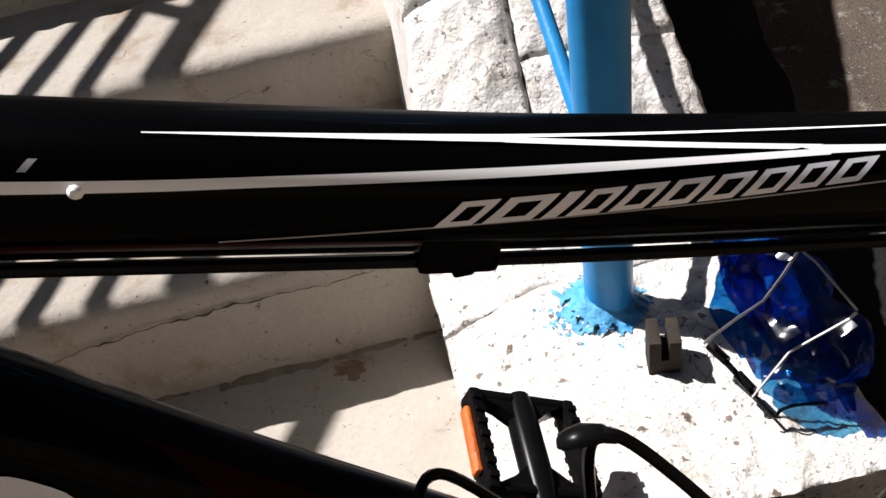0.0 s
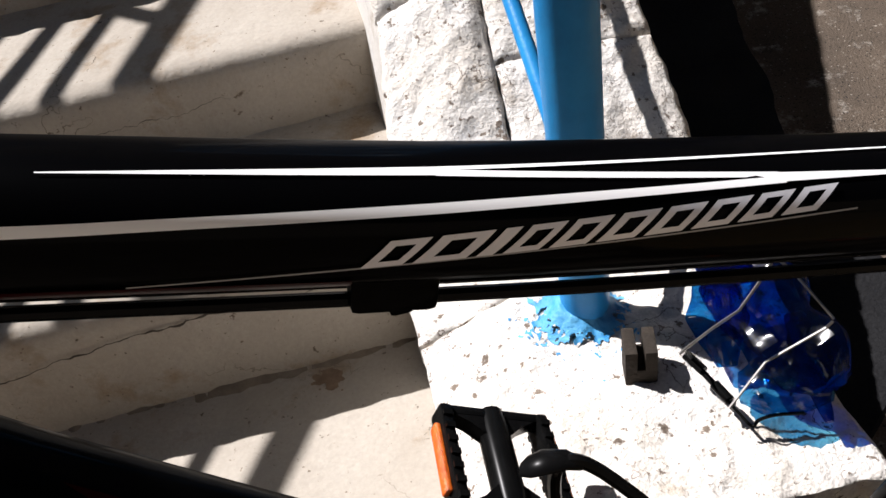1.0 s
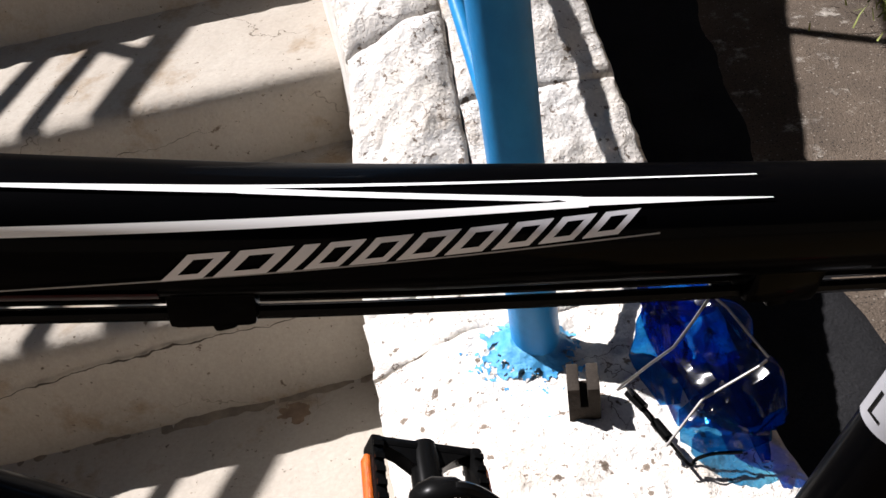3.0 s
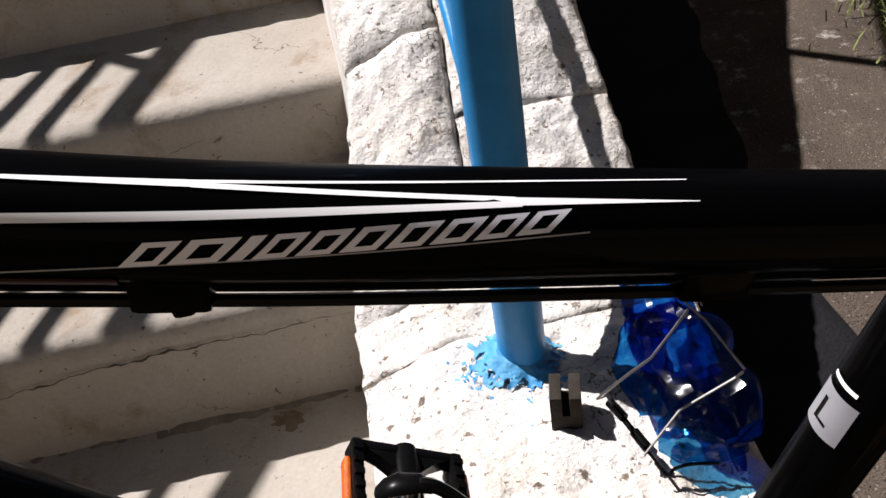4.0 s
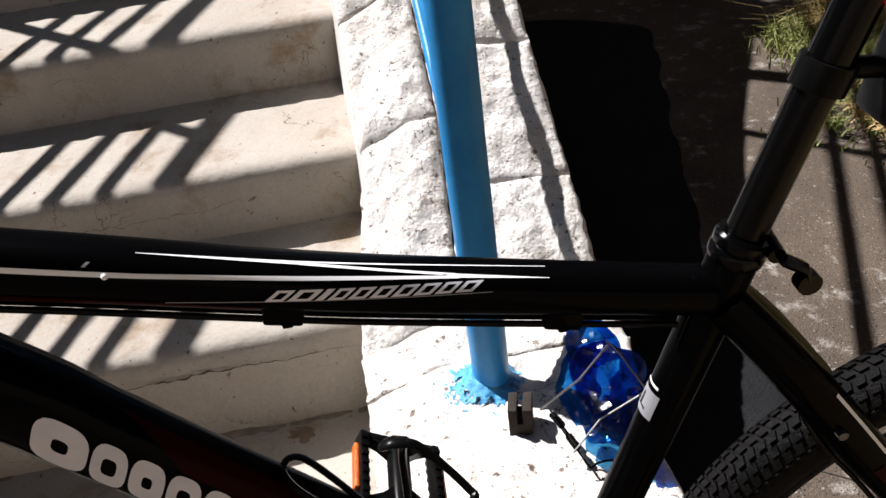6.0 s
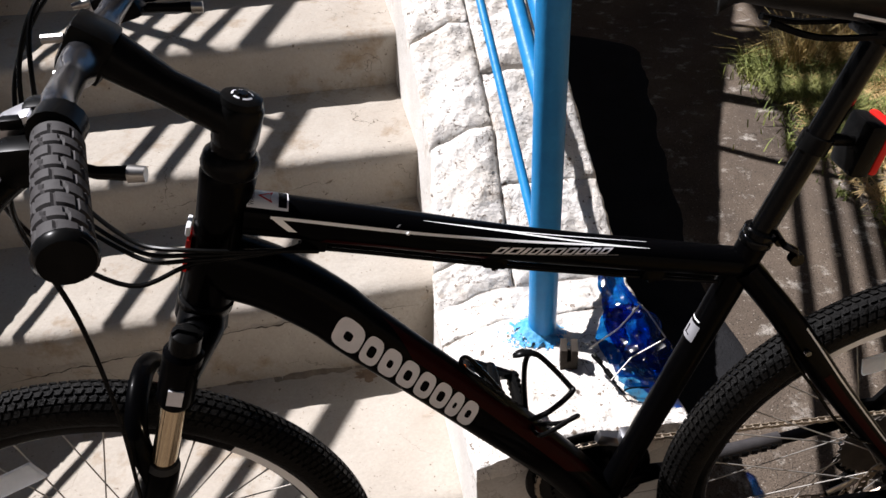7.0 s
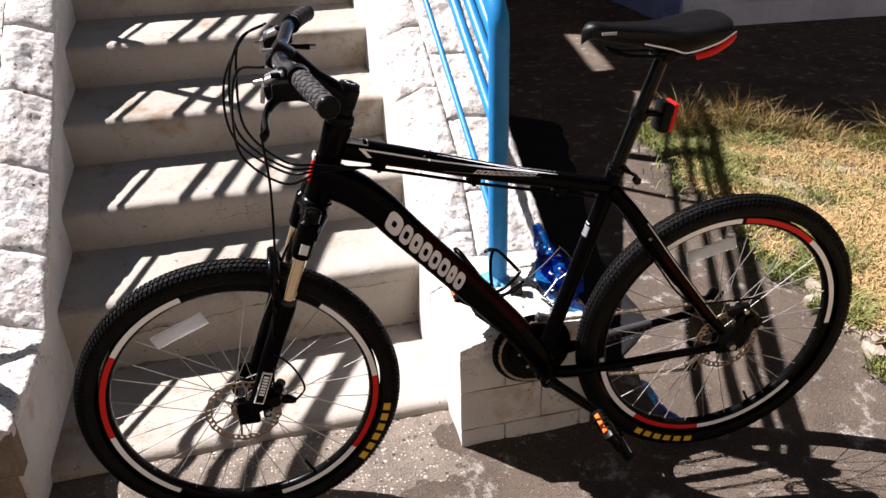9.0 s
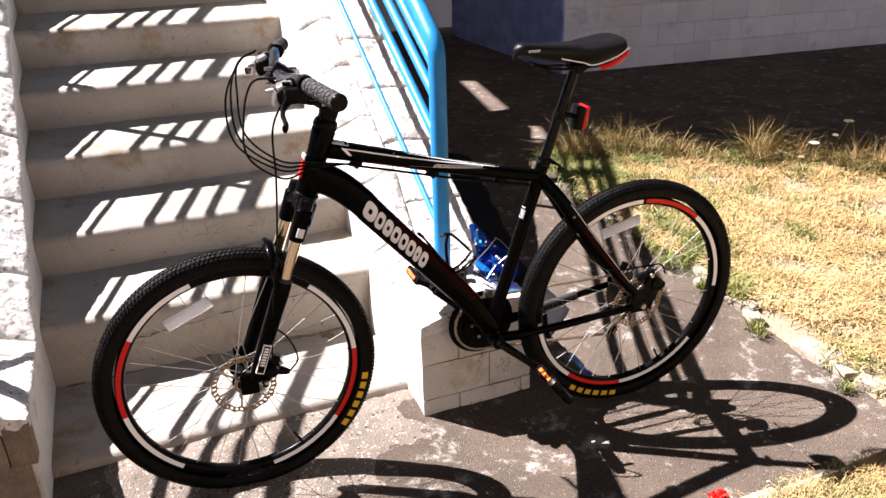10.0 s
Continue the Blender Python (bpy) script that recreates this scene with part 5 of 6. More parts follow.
part("caliper_bolt", tube([(HR[0] + 0.068, -0.070, HR[1] + 0.042), (HR[0] + 0.068, -0.077, HR[1] + 0.042)], 0.006, 10), "steel", bike)
part("cable", tube(curve([(0.30, -0.02, 0.76), (0.335, -0.036, 0.665), (0.385, -0.040, 0.59), (0.46, -0.066, 0.50), (HR[0] - 0.01, -0.070, HR[1] + 0.125), (HR[0] + 0.05, -0.070, HR[1] + 0.122), (HR[0] + 0.075, -0.064, HR[1] + 0.085)], 7), 0.0024, 8), "matt_black", bike)
# wire bottle cage on the down tube
cage = part("bottle_cage", join(box((-0.008, 0, 0.583), (0.010, 0.020, 0.13), 0.003, Matrix.Rotation(radians(-41), 4, "Y")),
                                tube(curve([(-0.010, -0.010, 0.588), (-0.052, -0.014, 0.650), (-0.066, 0.004, 0.662), (-0.052, 0.020, 0.650), (-0.010, 0.012, 0.588)], 6), 0.0030, 8),
                                tube(curve([(0.020, 0.010, 0.548), (0.022, 0.034, 0.575), (0.024, 0.040, 0.612), (0.030, 0.034, 0.634), (0.046, 0.030, 0.624), (0.076, 0.010, 0.592), (0.078, 0.002, 0.586), (0.050, -0.002, 0.560), (0.022, -0.002, 0.545)], 7), 0.0038, 8),
                                tube(curve([(0.022, -0.010, 0.545), (0.030, -0.040, 0.560), (0.066, -0.046, 0.592), (0.074, -0.040, 0.588), (0.060, -0.020, 0.555), (0.028, 0.0, 0.535)], 7), 0.0032, 8),
                                tube([(0.007, 0.037, 0.630), (0.011, 0.036, 0.633), (0.019, 0.035, 0.636), (0.030, 0.034, 0.635), (0.037, 0.032, 0.631)], [(0.004, 0.002), (0.0065, 0.003), (0.0075, 0.0035), (0.0060, 0.003), (0.0035, 0.003)], 14)), "matt_black", bike, "black wire bottle cage")

# ---- small things on the parapet ----
bracket_m = Matrix.Translation((0.161, -0.301, FLAT + 0.038)) @ Matrix.Rotation(radians(-15), 4, "Z")
thing("steel_bracket", moved(join(box((0, 0, 0.011), (0.030, 0.034, 0.028), 0.0012), box((-0.0093, 0, 0.036), (0.0114, 0.034, 0.026), 0.0012), box((0.0093, 0, 0.036), (0.0114, 0.034, 0.026), 0.0012)), bracket_m),
      "rust_steel", "small weathered U-shaped steel block on the parapet", "bracket")


def crumpled(a, b, prof, seed, n=30, m=26, amp=0.02):
    """A crushed thin plastic vessel along a line."""
    a, b = Vector(a), Vector(b)
    d = (b - a)
    t = d.normalized()
    s1 = t.cross(Vector((0, 0, 1))).normalized()
    s2 = s1.cross(t)
    V, F = [], []
    for i in range(m + 1):
        u = i / m
        r = np.interp(u, np.linspace(0, 1, len(prof)), prof)
        for j in range(n):
            w = 2 * math.pi * j / n
            k = r * (1 + 0.0 * u) + amp * (abs(hash2(1.5 * math.cos(w), 1.5 * math.sin(w), seed + u * 2.6)) * 1.6 - 0.5) * min(1, r / 0.03)
            V.append(tuple(a + d * u + s1 * (k * math.cos(w)) + s2 * (k * 0.85 * math.sin(w))))
    for i in range(m):
        for j in range(n):
            F.append((i * n + j, i * n + (j + 1) % n, (i + 1) * n + (j + 1) % n, (i + 1) * n + j))
    return V, F + [tuple(range(n)), tuple(m * n + j for j in range(n))]


bottle = thing("plastic_bottle", crumpled((0.290, -0.425, 0.372), (0.262, -0.265, 0.400), (0.024, 0.042, 0.048, 0.044, 0.048, 0.046, 0.040), 7.0, 40, 30, 0.022), "bottle",
               "crushed translucent blue plastic bottle bound with steel wire", "bottle", smooth=22)
part("bottle_neck", crumpled((0.262, -0.285, 0.405), (0.272, -0.120, 0.452), (0.030, 0.032, 0.028, 0.021, 0.019, 0.014), 13.0, 26, 20, 0.020), "bottle", bottle, smooth=22)
part("plastic_flap", crumpled((0.222, -0.350, 0.345), (0.240, -0.270, 0.420), (0.012, 0.026, 0.030, 0.026, 0.016), 21.0, 26, 20, 0.018), "bottle", bottle, smooth=10)
part("plastic_flap", crumpled((0.276, -0.448, 0.350), (0.306, -0.330, 0.372), (0.004, 0.014, 0.020, 0.012), 31.0, 24, 18, 0.014), "bottle", bottle, smooth=22)
foot = Vector((0.205, -0.300, 0.335))
bottle.matrix_world = Matrix.Translation(foot + Vector((0.014, 0.008, 0))) @ Matrix.Scale(0.87, 4) @ Matrix.Translation(-foot)
into = bottle.matrix_world.inverted()
for run in ([(0.200, -0.330, 0.360), (0.190, -0.338, 0.388), (0.177, -0.352, 0.402), (0.181, -0.352, 0.406), (0.206, -0.352, 0.424), (0.224, -0.358, 0.444), (0.246, -0.346, 0.456), (0.268, -0.329, 0.461)],
            [(0.205, -0.391, 0.362), (0.242, -0.378, 0.394), (0.286, -0.386, 0.428), (0.294, -0.382, 0.428)],
            [(0.270, -0.318, 0.460), (0.279, -0.340, 0.455), (0.298, -0.378, 0.426)]):
    part("wire", moved(tube(run, 0.0013, 6), into), "steel", bottle, "bent steel wire")
part("wire_clip", moved(join(tube([(0.197, -0.324, 0.362), (0.204, -0.345, 0.360)], 0.0048, 10), tube([(0.203, -0.342, 0.358), (0.209, -0.362, 0.354)], 0.0030, 8), tube([(0.208, -0.358, 0.355), (0.214, -0.377, 0.351)], 0.0048, 10)), into), "matt_black", bottle, "black wire clip")
part("wire", moved(tube(curve([(0.213, -0.374, 0.349), (0.217, -0.388, 0.346), (0.222, -0.402, 0.343), (0.230, -0.398, 0.343), (0.245, -0.398, 0.344), (0.268, -0.405, 0.346)], 5), 0.0016, 6), into), "matt_black", bottle, "thin black wire")
part("bottle_bottom", moved(crumpled((0.228, -0.366, 0.352), (0.298, -0.394, 0.356), (0.016, 0.026, 0.028, 0.024, 0.014), 44.0, 36, 22, 0.010), into), "bottle_clear", bottle, "pale see-through bottle bottom", smooth=25)


def splash(cx, cy, r0, seed, cell=0.0011):
    """Spilled paint that lies on the slabs round the foot of the post."""
    trees = [BVHTree.FromPolygons(*g) for g in (cap_block(PR0, PR1, -0.465, -0.155, 3.0, PR0, 60, 52, 0.011, 0.004), cap_block(PR0, PR1, -0.155, Y_BEND + 0.012, 6.0, PR0, 60, 20, 0.011, 0.004))]
    n = int(1.35 * r0 / cell)
    index, V, F = {}, [], []

    def corner(i, j):
        if (i, j) not in index:
            x, y = cx + i * cell, cy + j * cell
            hits = [t.ray_cast(Vector((x, y, 1.0)), Vector((0, 0, -1)))[0] for t in trees]
            index[i, j] = len(V)
            heap = 0.013 * max(0.0, 1.0 - max(0.0, math.hypot(i, j) * cell - 0.022) / 0.028) ** 1.5
            V.append((x, y, max([h.z for h in hits if h] + [FLAT - 0.02]) + 0.0006 + heap))
        return index[i, j]
    for i in range(-n, n):
        for j in range(-n, n):
            x, y = (i + 0.5) * cell, (j + 0.5) * cell
            r = math.hypot(x * (0.82 if x < 0 else 1.1), y * 0.9) / r0
            f = 0.56 - r + 0.42 * hash2(x * 16, y * 16, seed) + 0.34 * hash2(x * 45, y * 52, seed) + 0.30 * hash2(x * 120 + y * 40, y * 110 - x * 35, seed) + 0.26 * hash2(x * 260 - y * 90, y * 240 + x * 70, seed)
            if f > 0 or r < 0.38:
                F.append((corner(i, j), corner(i + 1, j), corner(i + 1, j + 1), corner(i, j + 1)))
    return V, F


thing("paint_splash", splash(0.134, -0.206, 0.076, 3.0), "blue_stain", "spilled blue paint around the foot of the post", "paint stain", smooth=70)
# cracks in the concrete
def crack(k, x0, x1, z_of, seed, wide=0.0016):
    V, n = [], 150
    for i in range(n + 1):
        x = x0 + (x1 - x0) * i / n
        z = z_of((x - x0) / (x1 - x0)) + 0.008 * hash2(x * 14, seed) + 0.007 * hash2(x * 45, seed) + 0.003 * hash2(x * 120, seed)
        h = wide * (0.25 + 1.6 * abs(hash2(x * 26, seed + 3))) * min(1.0, 8 * i / n, 8 * (n - i) / n)
        y = nose_y(k) + 0.004 - 0.0045 + 0.004 * hash2(x * 3, k, 9)
        V += [(x, y, z - h), (x, y, z + h)]
    return V, [(2 * i, 2 * i + 2, 2 * i + 3, 2 * i + 1) for i in range(n)]


M["crack"] = material("crack_shadow", (0.05, 0.04, 0.03), 1.0)
part("crack", crack(2, -0.98, -0.05, lambda u: 0.143 + 0.060 * min(u / 0.62, 1.0), 2.0, 0.0022), "crack", stairs, "thin dark crack")
part("crack", crack(3, -0.62, -0.2, lambda u: 0.36 + 0.015 * u, 6.0, 0.0008), "crack", stairs, "thin dark crack")


def stain(cx, cy, r0, seed, cell=0.0016):
    """A thin ragged blot on the lowest tread."""
    top = BVHTree.FromPolygons(*step_shape(1, XL - 0.02, XR + 0.06))
    n, index, V, F = int(1.6 * r0 / cell), {}, [], []

    def corner(i, j):
        if (i, j) not in index:
            x, y = cx + i * cell, cy + j * cell
            index[i, j] = len(V)
            V.append((x, y, top.ray_cast(Vector((x, y, 1.0)), Vector((0, 0, -1)))[0].z + 0.0008))
        return index[i, j]
    for i in range(-n, n):
        for j in range(-n, n):
            x, y = (i + 0.5) * cell, (j + 0.5) * cell
            if cy + (j + 1) * cell < nose_y(2) - 0.004 and 0.62 - math.hypot(x, y) / r0 + 0.5 * hash2(x * 30, y * 30, seed) + 0.55 * hash2(x * 85, y * 85, seed) > 0:
                F.append((corner(i, j), corner(i + 1, j), corner(i + 1, j + 1), corner(i, j + 1)))
    return V, F


def dirt_shade_line(k, seed, n=240):
    """Dirt and painted contact shade in the corner between the lowest tread and its riser."""
    V, F = [], []
    slope = 0.006
    for i in range(n + 1):
        x = XL - 0.01 + (XR + 0.03 - XL) * i / n
        h = max(0.0, 0.003 + 0.010 * hash2(x * 11, seed) + 0.006 * hash2(x * 50, seed))
        w = max(0.0, 0.007 + 0.020 * hash2(x * 9, seed + 4) + 0.010 * hash2(x * 45, seed + 4))
        y, z = nose_y(k + 1) + 0.014, tread_z(k) + slope * 0.94
        V += [(x, y, z + h), (x, y - 0.006 - w * 0.4, z + 0.3 * h), (x, y - 0.006 - w, z - slope * w * 4 - 0.003)]
    for i in range(n):
        F += [(3 * i + q, 3 * i + 3 + q, 3 * i + 4 + q, 3 * i + 1 + q) for q in (0, 1)]
    return V, F


# Dark brown for the gathered dirt and for the contact shade painted with it.
M["dirt"] = material("corner_dirt_shade", (0.12, 0.095, 0.07), 0.95, second=(0.22, 0.18, 0.135), scale=40, bump=0.5, bump_scale=120)
part("dirt", dirt_shade_line(1, 2.7), "dirt", stairs, "dark dirt and painted contact shade in the corner of the step")
M["rust_stain"] = material("rust_stain", (0.25, 0.175, 0.115), 0.95, second=(0.15, 0.10, 0.065), scale=60)
part("stain", stain(-0.196, 0.062, 0.036, 3.0), "rust_stain", stairs, "brown rust stain on the tread")


# dusty sand in front of the lowest step
def drift(x0, x1, y0, y1, seed):
    V, F, nx, ny = [], [], 80, 40
    for j in range(ny + 1):
        for i in range(nx + 1):
            u, v = i / nx, j / ny
            x = x0 + (x1 - x0) * u
            y = y0 + (y1 - y0) * v + 0.05 * hash2(x * 4, v, seed) * (1 - v)
            e = min(1, 6 * u, 6 * (1 - u), 4 * v + 0.0)
            V.append((x, y, ground_z(x, y) - 0.010 + 0.011 * e + 0.006 * v + 0.007 * hash2(x * 9, y * 9, seed) + 0.003 * hash2(x * 30, y * 30, seed)))
    for j in range(ny):
        for i in range(nx):
            F.append((j * (nx + 1) + i, j * (nx + 1) + i + 1, (j + 1) * (nx + 1) + i + 1, (j + 1) * (nx + 1) + i))
    return V, F


thing("sand_drift", drift(-1.03, 0.02, -0.74, -0.30, 4.0), "sand", "drift of sandy grit at the foot of the stairs", "sand", kind="structure")

# ---- grass beside the path ----
def soil_edge(y):
    return 1.235 + 0.07 * max(0.0, min(y, 0.75) + 0.35) + 0.87 * max(0.0, y - 0.72) ** 2 + 0.045 * hash2(y * 2.2, 3.0) + 0.02 * hash2(y * 9, 1.0)


def lawn_z(x, y):
    return ground_z(x, y) + 0.022 + 0.02 * hash2(x * 1.7, y * 1.7, 4) + 0.008 * hash2(x * 7, y * 7, 2)


def back_edge(x):
    """Where the grass ends towards the shaded asphalt."""
    return 1.405 - 0.78 * max(0.0, x - 1.777) + 0.07 * hash2(x * 2.6, 5.5) + 0.03 * hash2(x * 9, 2.5)


def lawn(y0, y1, x_of, x_far, nx, ny):
    V, F = [], []
    for j in range(ny + 1):
        y = y0 + (y1 - y0) * j / ny
        xa = x_of(y)
        for i in range(nx + 1):
            u = i / nx
            x = xa + (x_far - xa) * u ** 1.6
            yy = y + (0.06 * hash2(x * 2.0, 7.7) if j in (0, ny) else 0)
            edge = max(0.0, min(1.0, u * 12, (j + 0.0) / 2, (back_edge(x) - yy) / 0.10))
            V.append((x, yy, lawn_z(x, yy) * edge + (ground_z(x, yy) - 0.02) * (1 - edge)))
    for j in range(ny):
        for i in range(nx):
            F.append((j * (nx + 1) + i, j * (nx + 1) + i + 1, (j + 1) * (nx + 1) + i + 1, (j + 1) * (nx + 1) + i))
    return V, F


thing("lawn", lawn(-6.0, 1.52, lambda y: soil_edge(y) if y > -1.12 else soil_edge(y) - min(0.95, (-1.12 - y) * 14), 8.0, 60, 170), "soil",
      "strip of dry soil under parched grass beside the path", "lawn", kind="structure")
rng = random.Random(5)


def blades(count, place, height, width, bend):
    V, F = [], []
    for _ in range(count):
        x, y = place()
        z = lawn_z(x, y) - 0.01
        h = height(x, y) * (0.5 + 0.9 * rng.random())
        a, b = rng.random() * 6.283, rng.random() * 6.283
        fine = 0.5 if y < -1.0 else 1.0
        h *= 0.5 + 0.5 * fine
        dx, dy = math.cos(a) * width * fine, math.sin(a) * width * fine
        bx, by = math.cos(b) * h * bend * rng.random(), math.sin(b) * h * bend * rng.random()
        o = len(V)
        V += [(x - dx, y - dy, z), (x + dx, y + dy, z), (x + dx * 0.7 + bx * 0.35, y + dy * 0.7 + by * 0.35, z + h * 0.55), (x - dx * 0.7 + bx * 0.35, y - dy * 0.7 + by * 0.35, z + h * 0.55), (x + bx, y + by, z + h * (1 - 0.35 * bend * rng.random()))]
        F += [(o, o + 1, o + 2, o + 3), (o + 3, o + 2, o + 4)]
    return V, F


def belt(y):
    """Width of the bare strip of dirt and broken stone along the path."""
    return 0.11 * min(1.0, max(0.0, (0.15 - y) / 0.3))


def in_lawn():
    while True:
        y = -2.2 + 3.7 * rng.random()
        x = (1.2 if y > -1.15 else 0.32) + (3.4 if y > -1.15 else 1.8) * rng.random() ** 1.3
        if y > -1.15 and x < soil_edge(y) + 0.02 + belt(y) * (0.7 + 0.9 * hash2(y * 6, x * 3, 1.7)):
            continue
        if y > back_edge(x) - 0.03:
            continue
        if rng.random() > 0.55 + 1.3 * hash2(x * 5, y * 5, 2.2) + 0.5 * hash2(x * 14, y * 14, 7.1):
            continue
        return x, y


def tuft():
    while True:
        c = rng.choice(TUFTS)
        if rng.random() > c[2] / 0.035:
            continue
        x, y = c[0] + rng.gauss(0, c[2]), c[1] + rng.gauss(0, c[2])
        if y < back_edge(x) + 0.02 or x < 1.62:
            return x, y


TUFTS = [(soil_edge(q) + 0.05 + 0.16 * rng.random(), q, 0.02 + 0.04 * rng.random()) for q in [-0.95 + 2.35 * rng.random() ** 0.6 for _ in range(44)]]
TUFTS += [(1.40 + 2.6 * rng.random() ** 1.6, -1.0 + 2.35 * rng.random(), 0.03 + 0.07 * rng.random()) for _ in range(80)]
TUFTS += [(1.40 + 0.5 * rng.random(), 0.75 + 0.6 * rng.random(), 0.03 + 0.06 * rng.random()) for _ in range(40)]
TUFTS += [(1.42 + 0.14 * rng.random(), 1.10 + 0.35 * rng.random(), 0.03) for _ in range(9)]
TUFTS += [(0.5 + 0.8 * rng.random(), -1.2 - 0.15 * rng.random(), 0.04) for _ in range(10)]
TUFTS += [(soil_edge(q) - 0.06 * rng.random(), q, 0.008 + 0.01 * rng.random()) for q in [-0.9 + 1.9 * rng.random() for _ in range(9)]]
RIM = [(q, back_edge(q) - 0.10 + 0.13 * rng.random(), 0.02 + 0.04 * rng.random()) for q in [1.55 + 2.2 * rng.random() for _ in range(110)]]


def rim_tuft():
    c = rng.choice(RIM)
    return c[0] + rng.gauss(0, c[2]), c[1] + rng.gauss(0, c[2])


def rim_height(x, y):
    """Each clump along the far edge has a height of its own."""
    c = min(RIM, key=lambda q: (q[0] - x) ** 2 + (q[1] - y) ** 2)
    return (0.04 + 0.17 * abs(hash2(c[0] * 7.3, c[1] * 5.1, 4.4)) * 2.2) * (0.5 + 0.7 * rng.random())


def lying(count, place):
    """Long matted straws that lie almost flat on the ground."""
    V, F = [], []
    for _ in range(count):
        x, y = place()
        a, ln, lift = rng.random() * 6.283, 0.025 + 0.065 * rng.random(), 0.004 + 0.022 * rng.random()
        c, d, w = math.cos(a), math.sin(a), 0.0009 + 0.0010 * rng.random()
        if y < -1.0:
            ln, w = ln * 0.6, w * 0.5
        z = lawn_z(x, y) + 0.002
        o = len(V)
        for t, up in ((0, 0.0), (0.5, lift), (1.0, lift * (0.2 + rng.random()))):
            px, py = x + c * ln * t, y + d * ln * t
            V += [(px - d * w, py + c * w, z + up), (px + d * w, py - c * w, z + up)]
        F += [(o, o + 1, o + 3, o + 2), (o + 2, o + 3, o + 5, o + 4)]
    return V, F


thing("matted_straw", lying(60000, in_lawn), "straw", "matted flat straw of the parched lawn", "grass", kind="stuff", smooth=0)
thing("dry_grass", blades(44000, in_lawn, lambda x, y: 0.045 * (1 + 1.1 * hash2(x * 6, y * 6, 5.0)), 0.0015, 1.7), "straw", "parched straw-yellow grass beside the path", "grass", kind="stuff", smooth=0)
thing("green_grass", blades(30000, tuft, lambda x, y: 0.048 * (1 + 1.2 * hash2(x * 5, y * 5, 8.0)), 0.0026, 1.5), "green", "green tufts in the dry grass", "grass", kind="stuff", smooth=0)
thing("tall_weeds", blades(9000, rim_tuft, lambda x, y: 1.05 * rim_height(x, y), 0.0022, 1.6), "weed", "olive and brown weeds along the shaded asphalt", "weeds", kind="stuff", smooth=0)
thing("low_weed_leaves", blades(9000, rim_tuft, lambda x, y: 0.055 * (1 + hash2(x * 6, y * 6, 3.0)), 0.0055, 1.6), "green", "low broad green weed leaves along the shaded asphalt", "weeds", kind="stuff", smooth=0)
thing("tall_dry_stalks", blades(3000, rim_tuft, lambda x, y: 1.15 * rim_height(x, y), 0.0011, 0.6), "straw", "tall upright dry stalks along the shaded asphalt", "weeds", kind="stuff", smooth=0)


def umbel(x, y, h, lean):
    """A thin branching stalk with flat white flower heads."""
    z = lawn_z(x, y)
    ob = holder("white_wildflower", "thin green stalk with flat white flower heads", "flower", "wildflowers")
    top = Vector((x + lean[0], y + lean[1], z + h))
    part("stalk", tube(curve([(x, y, z - 0.01), (x + lean[0] * 0.3, y + lean[1] * 0.3, z + h * 0.5), top], 5), 0.0018, 6), "green", ob)
    for k, (dx, dz, r) in enumerate(((0, 0, 0.026), (-0.07, -0.07, 0.015))):
        c = top + Vector((dx, 0.01 * k, dz))
        if k:
            part("stalk", tube([top + Vector((0, 0, -0.12)), c], 0.0012, 5), "green", ob)
        dots = [box((c.x + r * math.sqrt(q / 26) * math.cos(q * 2.4), c.y + r * math.sqrt(q / 26) * math.sin(q * 2.4), c.z + 0.003 * (q % 3)), (0.006, 0.006, 0.004), 0.001) for q in range(26)]
        part("flower_head", join(*dots), "flower", ob, "flat white flower head")


umbel(2.75, 0.63, 0.23, (0.09, 0.0))
umbel(2.69, 0.66, 0.12, (-0.04, 0.0))

# broken kerb stones along the edge of the grass
def stone(c, s, seed):
    g = box((0, 0, 0), s, min(s) * 0.22, Matrix.Rotation(hash2(seed, 1.1) * 1.2, 4, "Z"))
    k = min(0.022, min(s) * 0.6)
    return [(c[0] + p[0] + k * hash2(p[0] * 22, p[1] * 22, seed), c[1] + p[1] + k * hash2(p[1] * 22, p[0] * 22, seed + 2), c[2] + p[2] * (1 + 0.4 * hash2(p[0] * 20, p[1] * 20, seed))) for p in g[0]], g[1]


for k in range(13):
    y = -1.0 + 0.115 * k
    if k in (4, 9):
        continue
    big = 1.0 if k in (2, 3, 6, 7) else 0.55
    x = soil_edge(y) + 0.02 + 0.06 * rng.random()
    thing("kerb_stone", stone((x, y, ground_z(x, y) + 0.012), ((0.07 + 0.04 * rng.random()) * big, (0.13 + 0.06 * rng.random()) * big, 0.034), k * 2.7), "kerb", "broken pale kerb stone sunk at the edge of the grass", "stone", "kerb stones", smooth=30)
for k in range(4):
    x = 0.62 + 0.15 * k
    thing("kerb_stone", stone((x, -1.15 - 0.01 * k, ground_z(x, -1.15) + 0.002), (0.13 + 0.03 * rng.random(), 0.06, 0.03), k * 4.1 + 50), "kerb", "broken pale kerb stone sunk at the edge of the grass", "stone", "kerb stones", smooth=30)
for k in range(46):
    x, y = -1.0 + 2.2 * rng.random(), -1.1 + 1.6 * rng.random() ** 2
    if -0.06 < x < 0.4 and y > -0.48 or x < -0.02 and y > -0.36:
        continue
    r = 0.0025 + 0.004 * rng.random()
    thing("pebble", stone((x, y, ground_z(x, y) + r * 0.3), (r * 2, r * 1.6, r), k * 1.3), "kerb", "small pale pebble on the asphalt", "pebble", "pebbles", smooth=30)

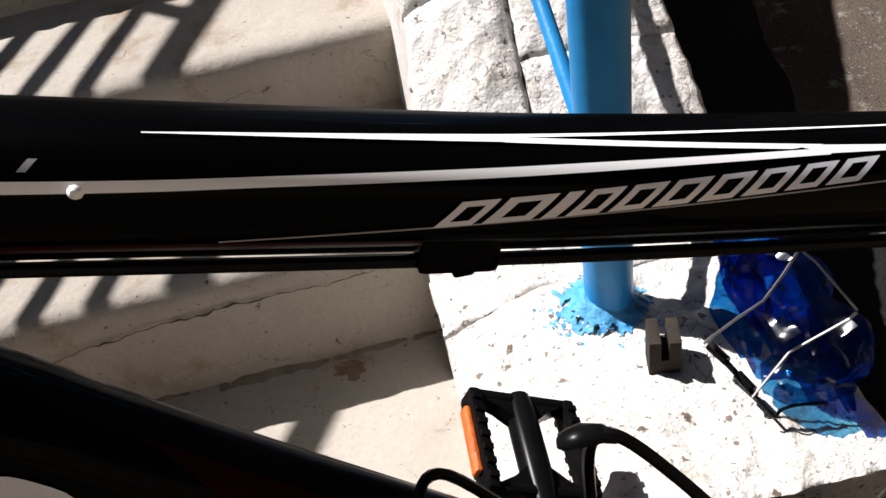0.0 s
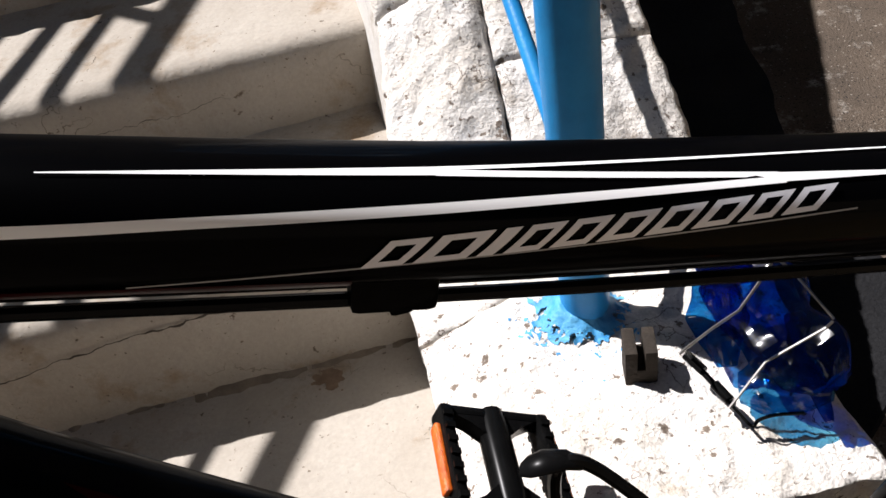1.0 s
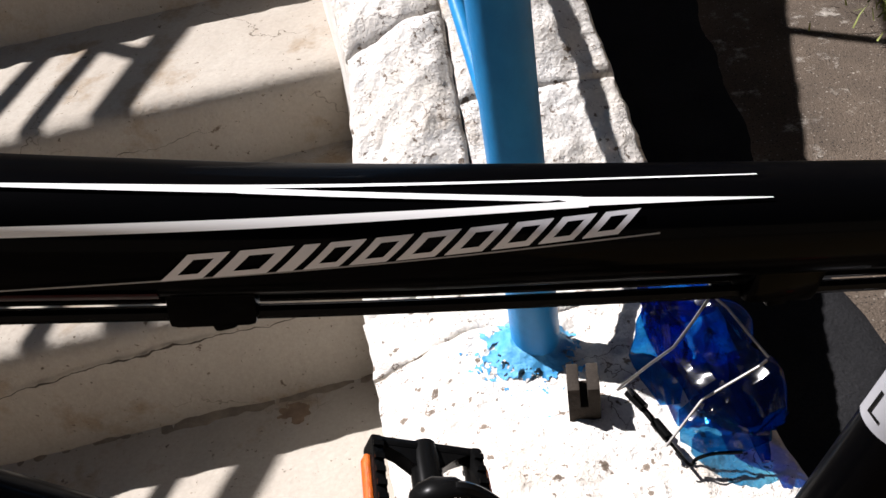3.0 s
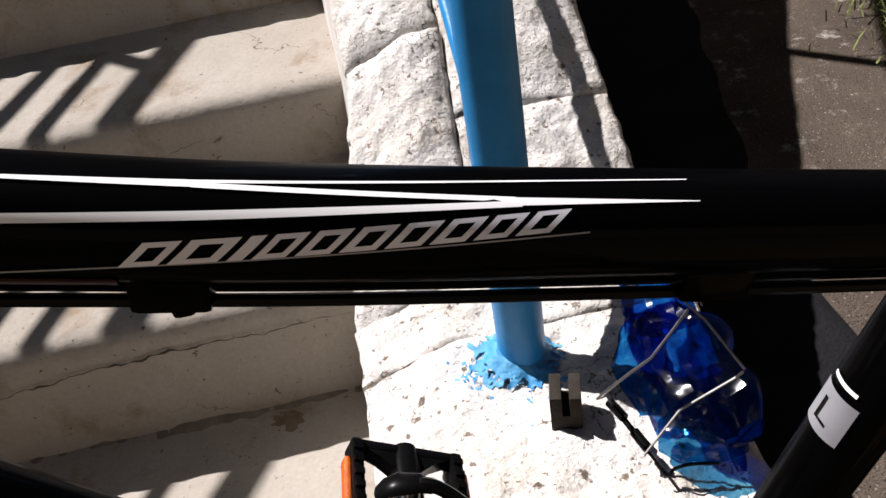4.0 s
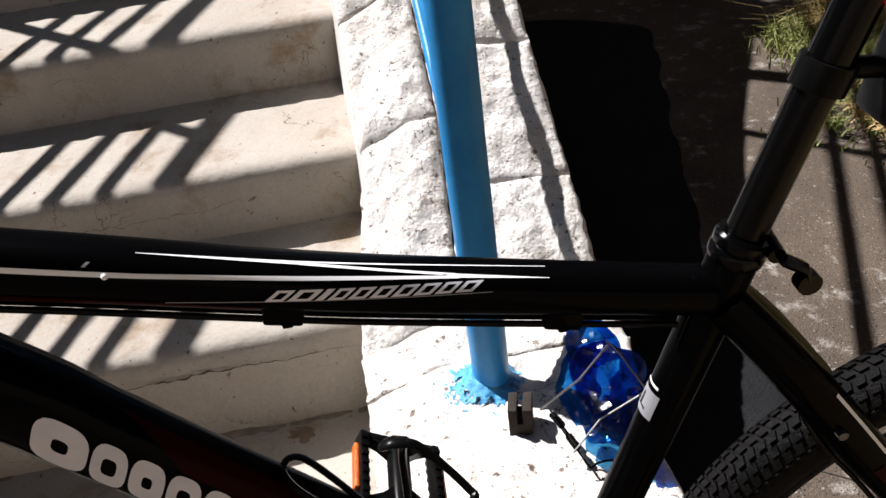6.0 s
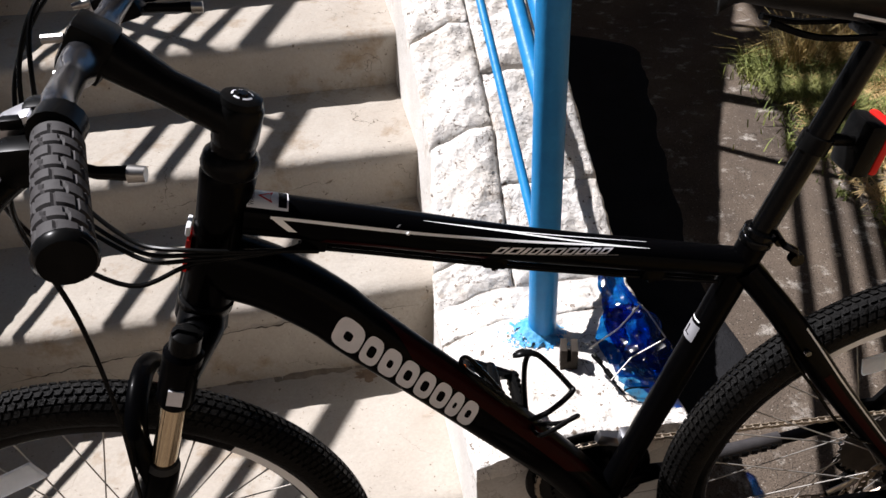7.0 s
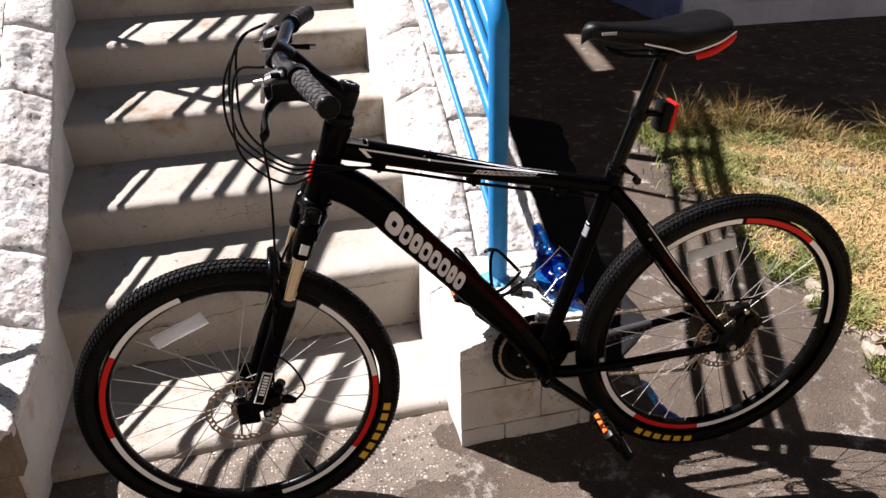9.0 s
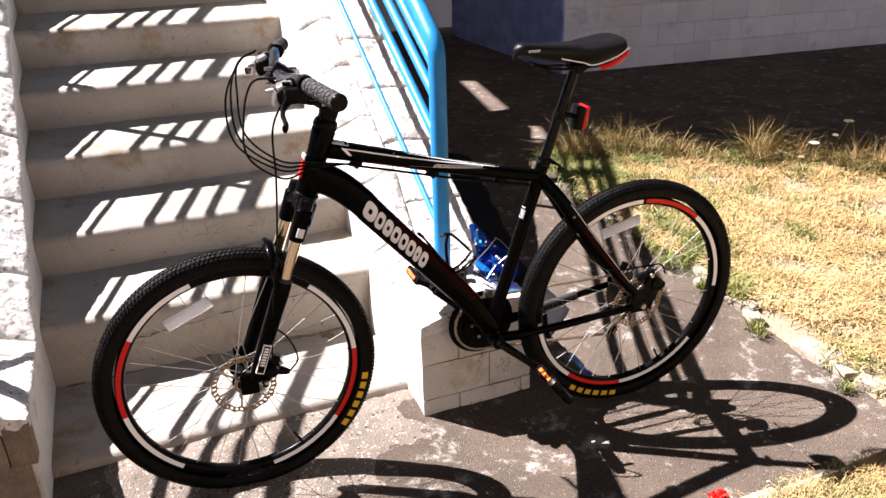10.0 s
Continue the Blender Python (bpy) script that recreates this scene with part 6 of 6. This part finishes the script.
def scrap(cx, cy):
    """A crumpled scrap of thin plastic."""
    V, F, n = [], [], 8
    for j in range(n + 1):
        for i in range(n + 1):
            x, y = cx + 0.05 * (i / n - 0.5) + 0.008 * hash2(i * 0.7, j * 0.7, 3), cy + 0.03 * (j / n - 0.5)
            V.append((x, y, ground_z(x, y) + 0.012 + 0.010 * hash2(i * 0.9, j * 0.9, 1)))
    for j in range(n):
        for i in range(n):
            F.append((j * (n + 1) + i, j * (n + 1) + i + 1, (j + 1) * (n + 1) + i + 1, (j + 1) * (n + 1) + i))
    return V, F


thing("litter", scrap(0.533, -1.085), "red", "crumpled red plastic scrap on the path", "litter", smooth=20)

# ---- the building behind ----
def slab(outline, z0, z1):
    """A flat piece of any outline, seen from above."""
    n = len(outline)
    V = [(x, y, z0) for x, y in outline] + [(x, y, z1) for x, y in outline]
    return V, [tuple(range(n))[::-1], tuple(range(n, 2 * n))] + [(i, (i + 1) % n, n + (i + 1) % n, n + i) for i in range(n)]


def block_wall(name, origin, along, length, rows, bw, bh, mat, label):
    """A low wall of large painted blocks with raked joints."""
    o, a = Vector(origin), Vector(along).normalized()
    nrm = Vector((a.y, -a.x, 0))
    ob = tagged(new(name), label, "wall", kind="structure")
    mid = o + a * (length / 2) - nrm * 0.16
    ang = math.atan2(a.y, a.x)
    part("core", box(tuple(mid + Vector((0, 0, 2.15))), (length, 0.28, 4.5), 0, Matrix.Rotation(ang, 4, "Z")), "wall_paint" if mat == "wall_paint" else "wall_blue", ob, smooth=0)
    shapes = {}
    for r in range(rows):
        x = -bw * (0.5 if r % 2 else 0.0)
        while x < length - 0.03:
            x0, x1 = max(x, 0.0), min(x + bw, length)
            w = round(x1 - x0, 3)
            if w not in shapes:
                shapes[w] = make("block", box((0, 0, 0), (w - 0.002, 0.05, bh - 0.002), 0.003), mat)
            b = part("block", shapes[w], mat, ob)
            b.location, b.rotation_euler = o + a * ((x0 + x1) / 2) + Vector((0, 0, bh * (r + 0.5) - 0.02)) - nrm * 0.012, (0, 0, ang)
            x += bw
    return ob


block_wall("wall_wing", (2.988, 3.811, 0.11), (1, -0.055, 0), 9.0, 6, 0.39, 0.19, "wall_paint", "grey painted block wall of the building in shade")
block_wall("wall_wing_side", (3.263, 6.878, 0.11), (-0.09, -1, 0), 3.08, 10, 0.24, 0.095, "wall_blue", "blue painted block wall of the building in shade")
facade = thing("wall_facade", box((-1.0, 8.2, 2.15), (9.4, 1.0, 4.3)), "facade", "plain plastered facade of the building above the stairs", "wall", kind="structure", smooth=0)
thing("window_sill", box((3.80, 3.665, 0.775), (1.1, 0.14, 0.05), 0.006), "sill", "brown window sill on the block wall", "sill", kind="structure")
# Added out of view: overhead slabs that shade the asphalt, slots let slivers through.
thing("wall_upper_storey", join(slab([(-0.553, 3.835), (-0.452, 4.147), (-0.376, 4.761), (-0.123, 5.834), (0.35, 7.84), (3.45, 7.84), (3.45, 3.50), (-0.66, 3.50)], 4.0, 4.6),
                                slab([(-0.754, 3.776), (-0.658, 4.295), (-0.599, 4.735), (-0.291, 6.015), (0.15, 7.84), (-0.45, 7.84), (-1.06, 3.50)], 4.0, 4.12),
                                slab([(-1.06, 3.50), (-0.62, 3.50), (-0.553, 3.835), (-0.754, 3.776)], 4.0, 4.12), slab([(-0.658, 4.295), (-0.43, 4.20), (-0.37, 4.755), (-0.599, 4.735)], 4.0, 4.12), slab([(-0.291, 6.015), (-0.10, 5.90), (0.37, 7.84), (0.15, 7.84)], 4.0, 4.12),
                                slab([(-0.20, 3.156), (3.45, 0.31), (3.45, 3.50), (-0.20, 3.50)], 4.0, 4.6)), "facade", "unseen slabs added overhead, slotted to shape shade and sunlit slivers", "wall", kind="structure", smooth=0)
# Added wall behind the camera; its sunlit side bounces fill light onto the stairs.
thing("wall_opposite", box((0.0, -11.0, 2.0), (40.0, 0.4, 4.4)), "pale_render", "plain pale rendered wall added unseen behind the camera to bounce sunlight", "wall", kind="structure", smooth=0)
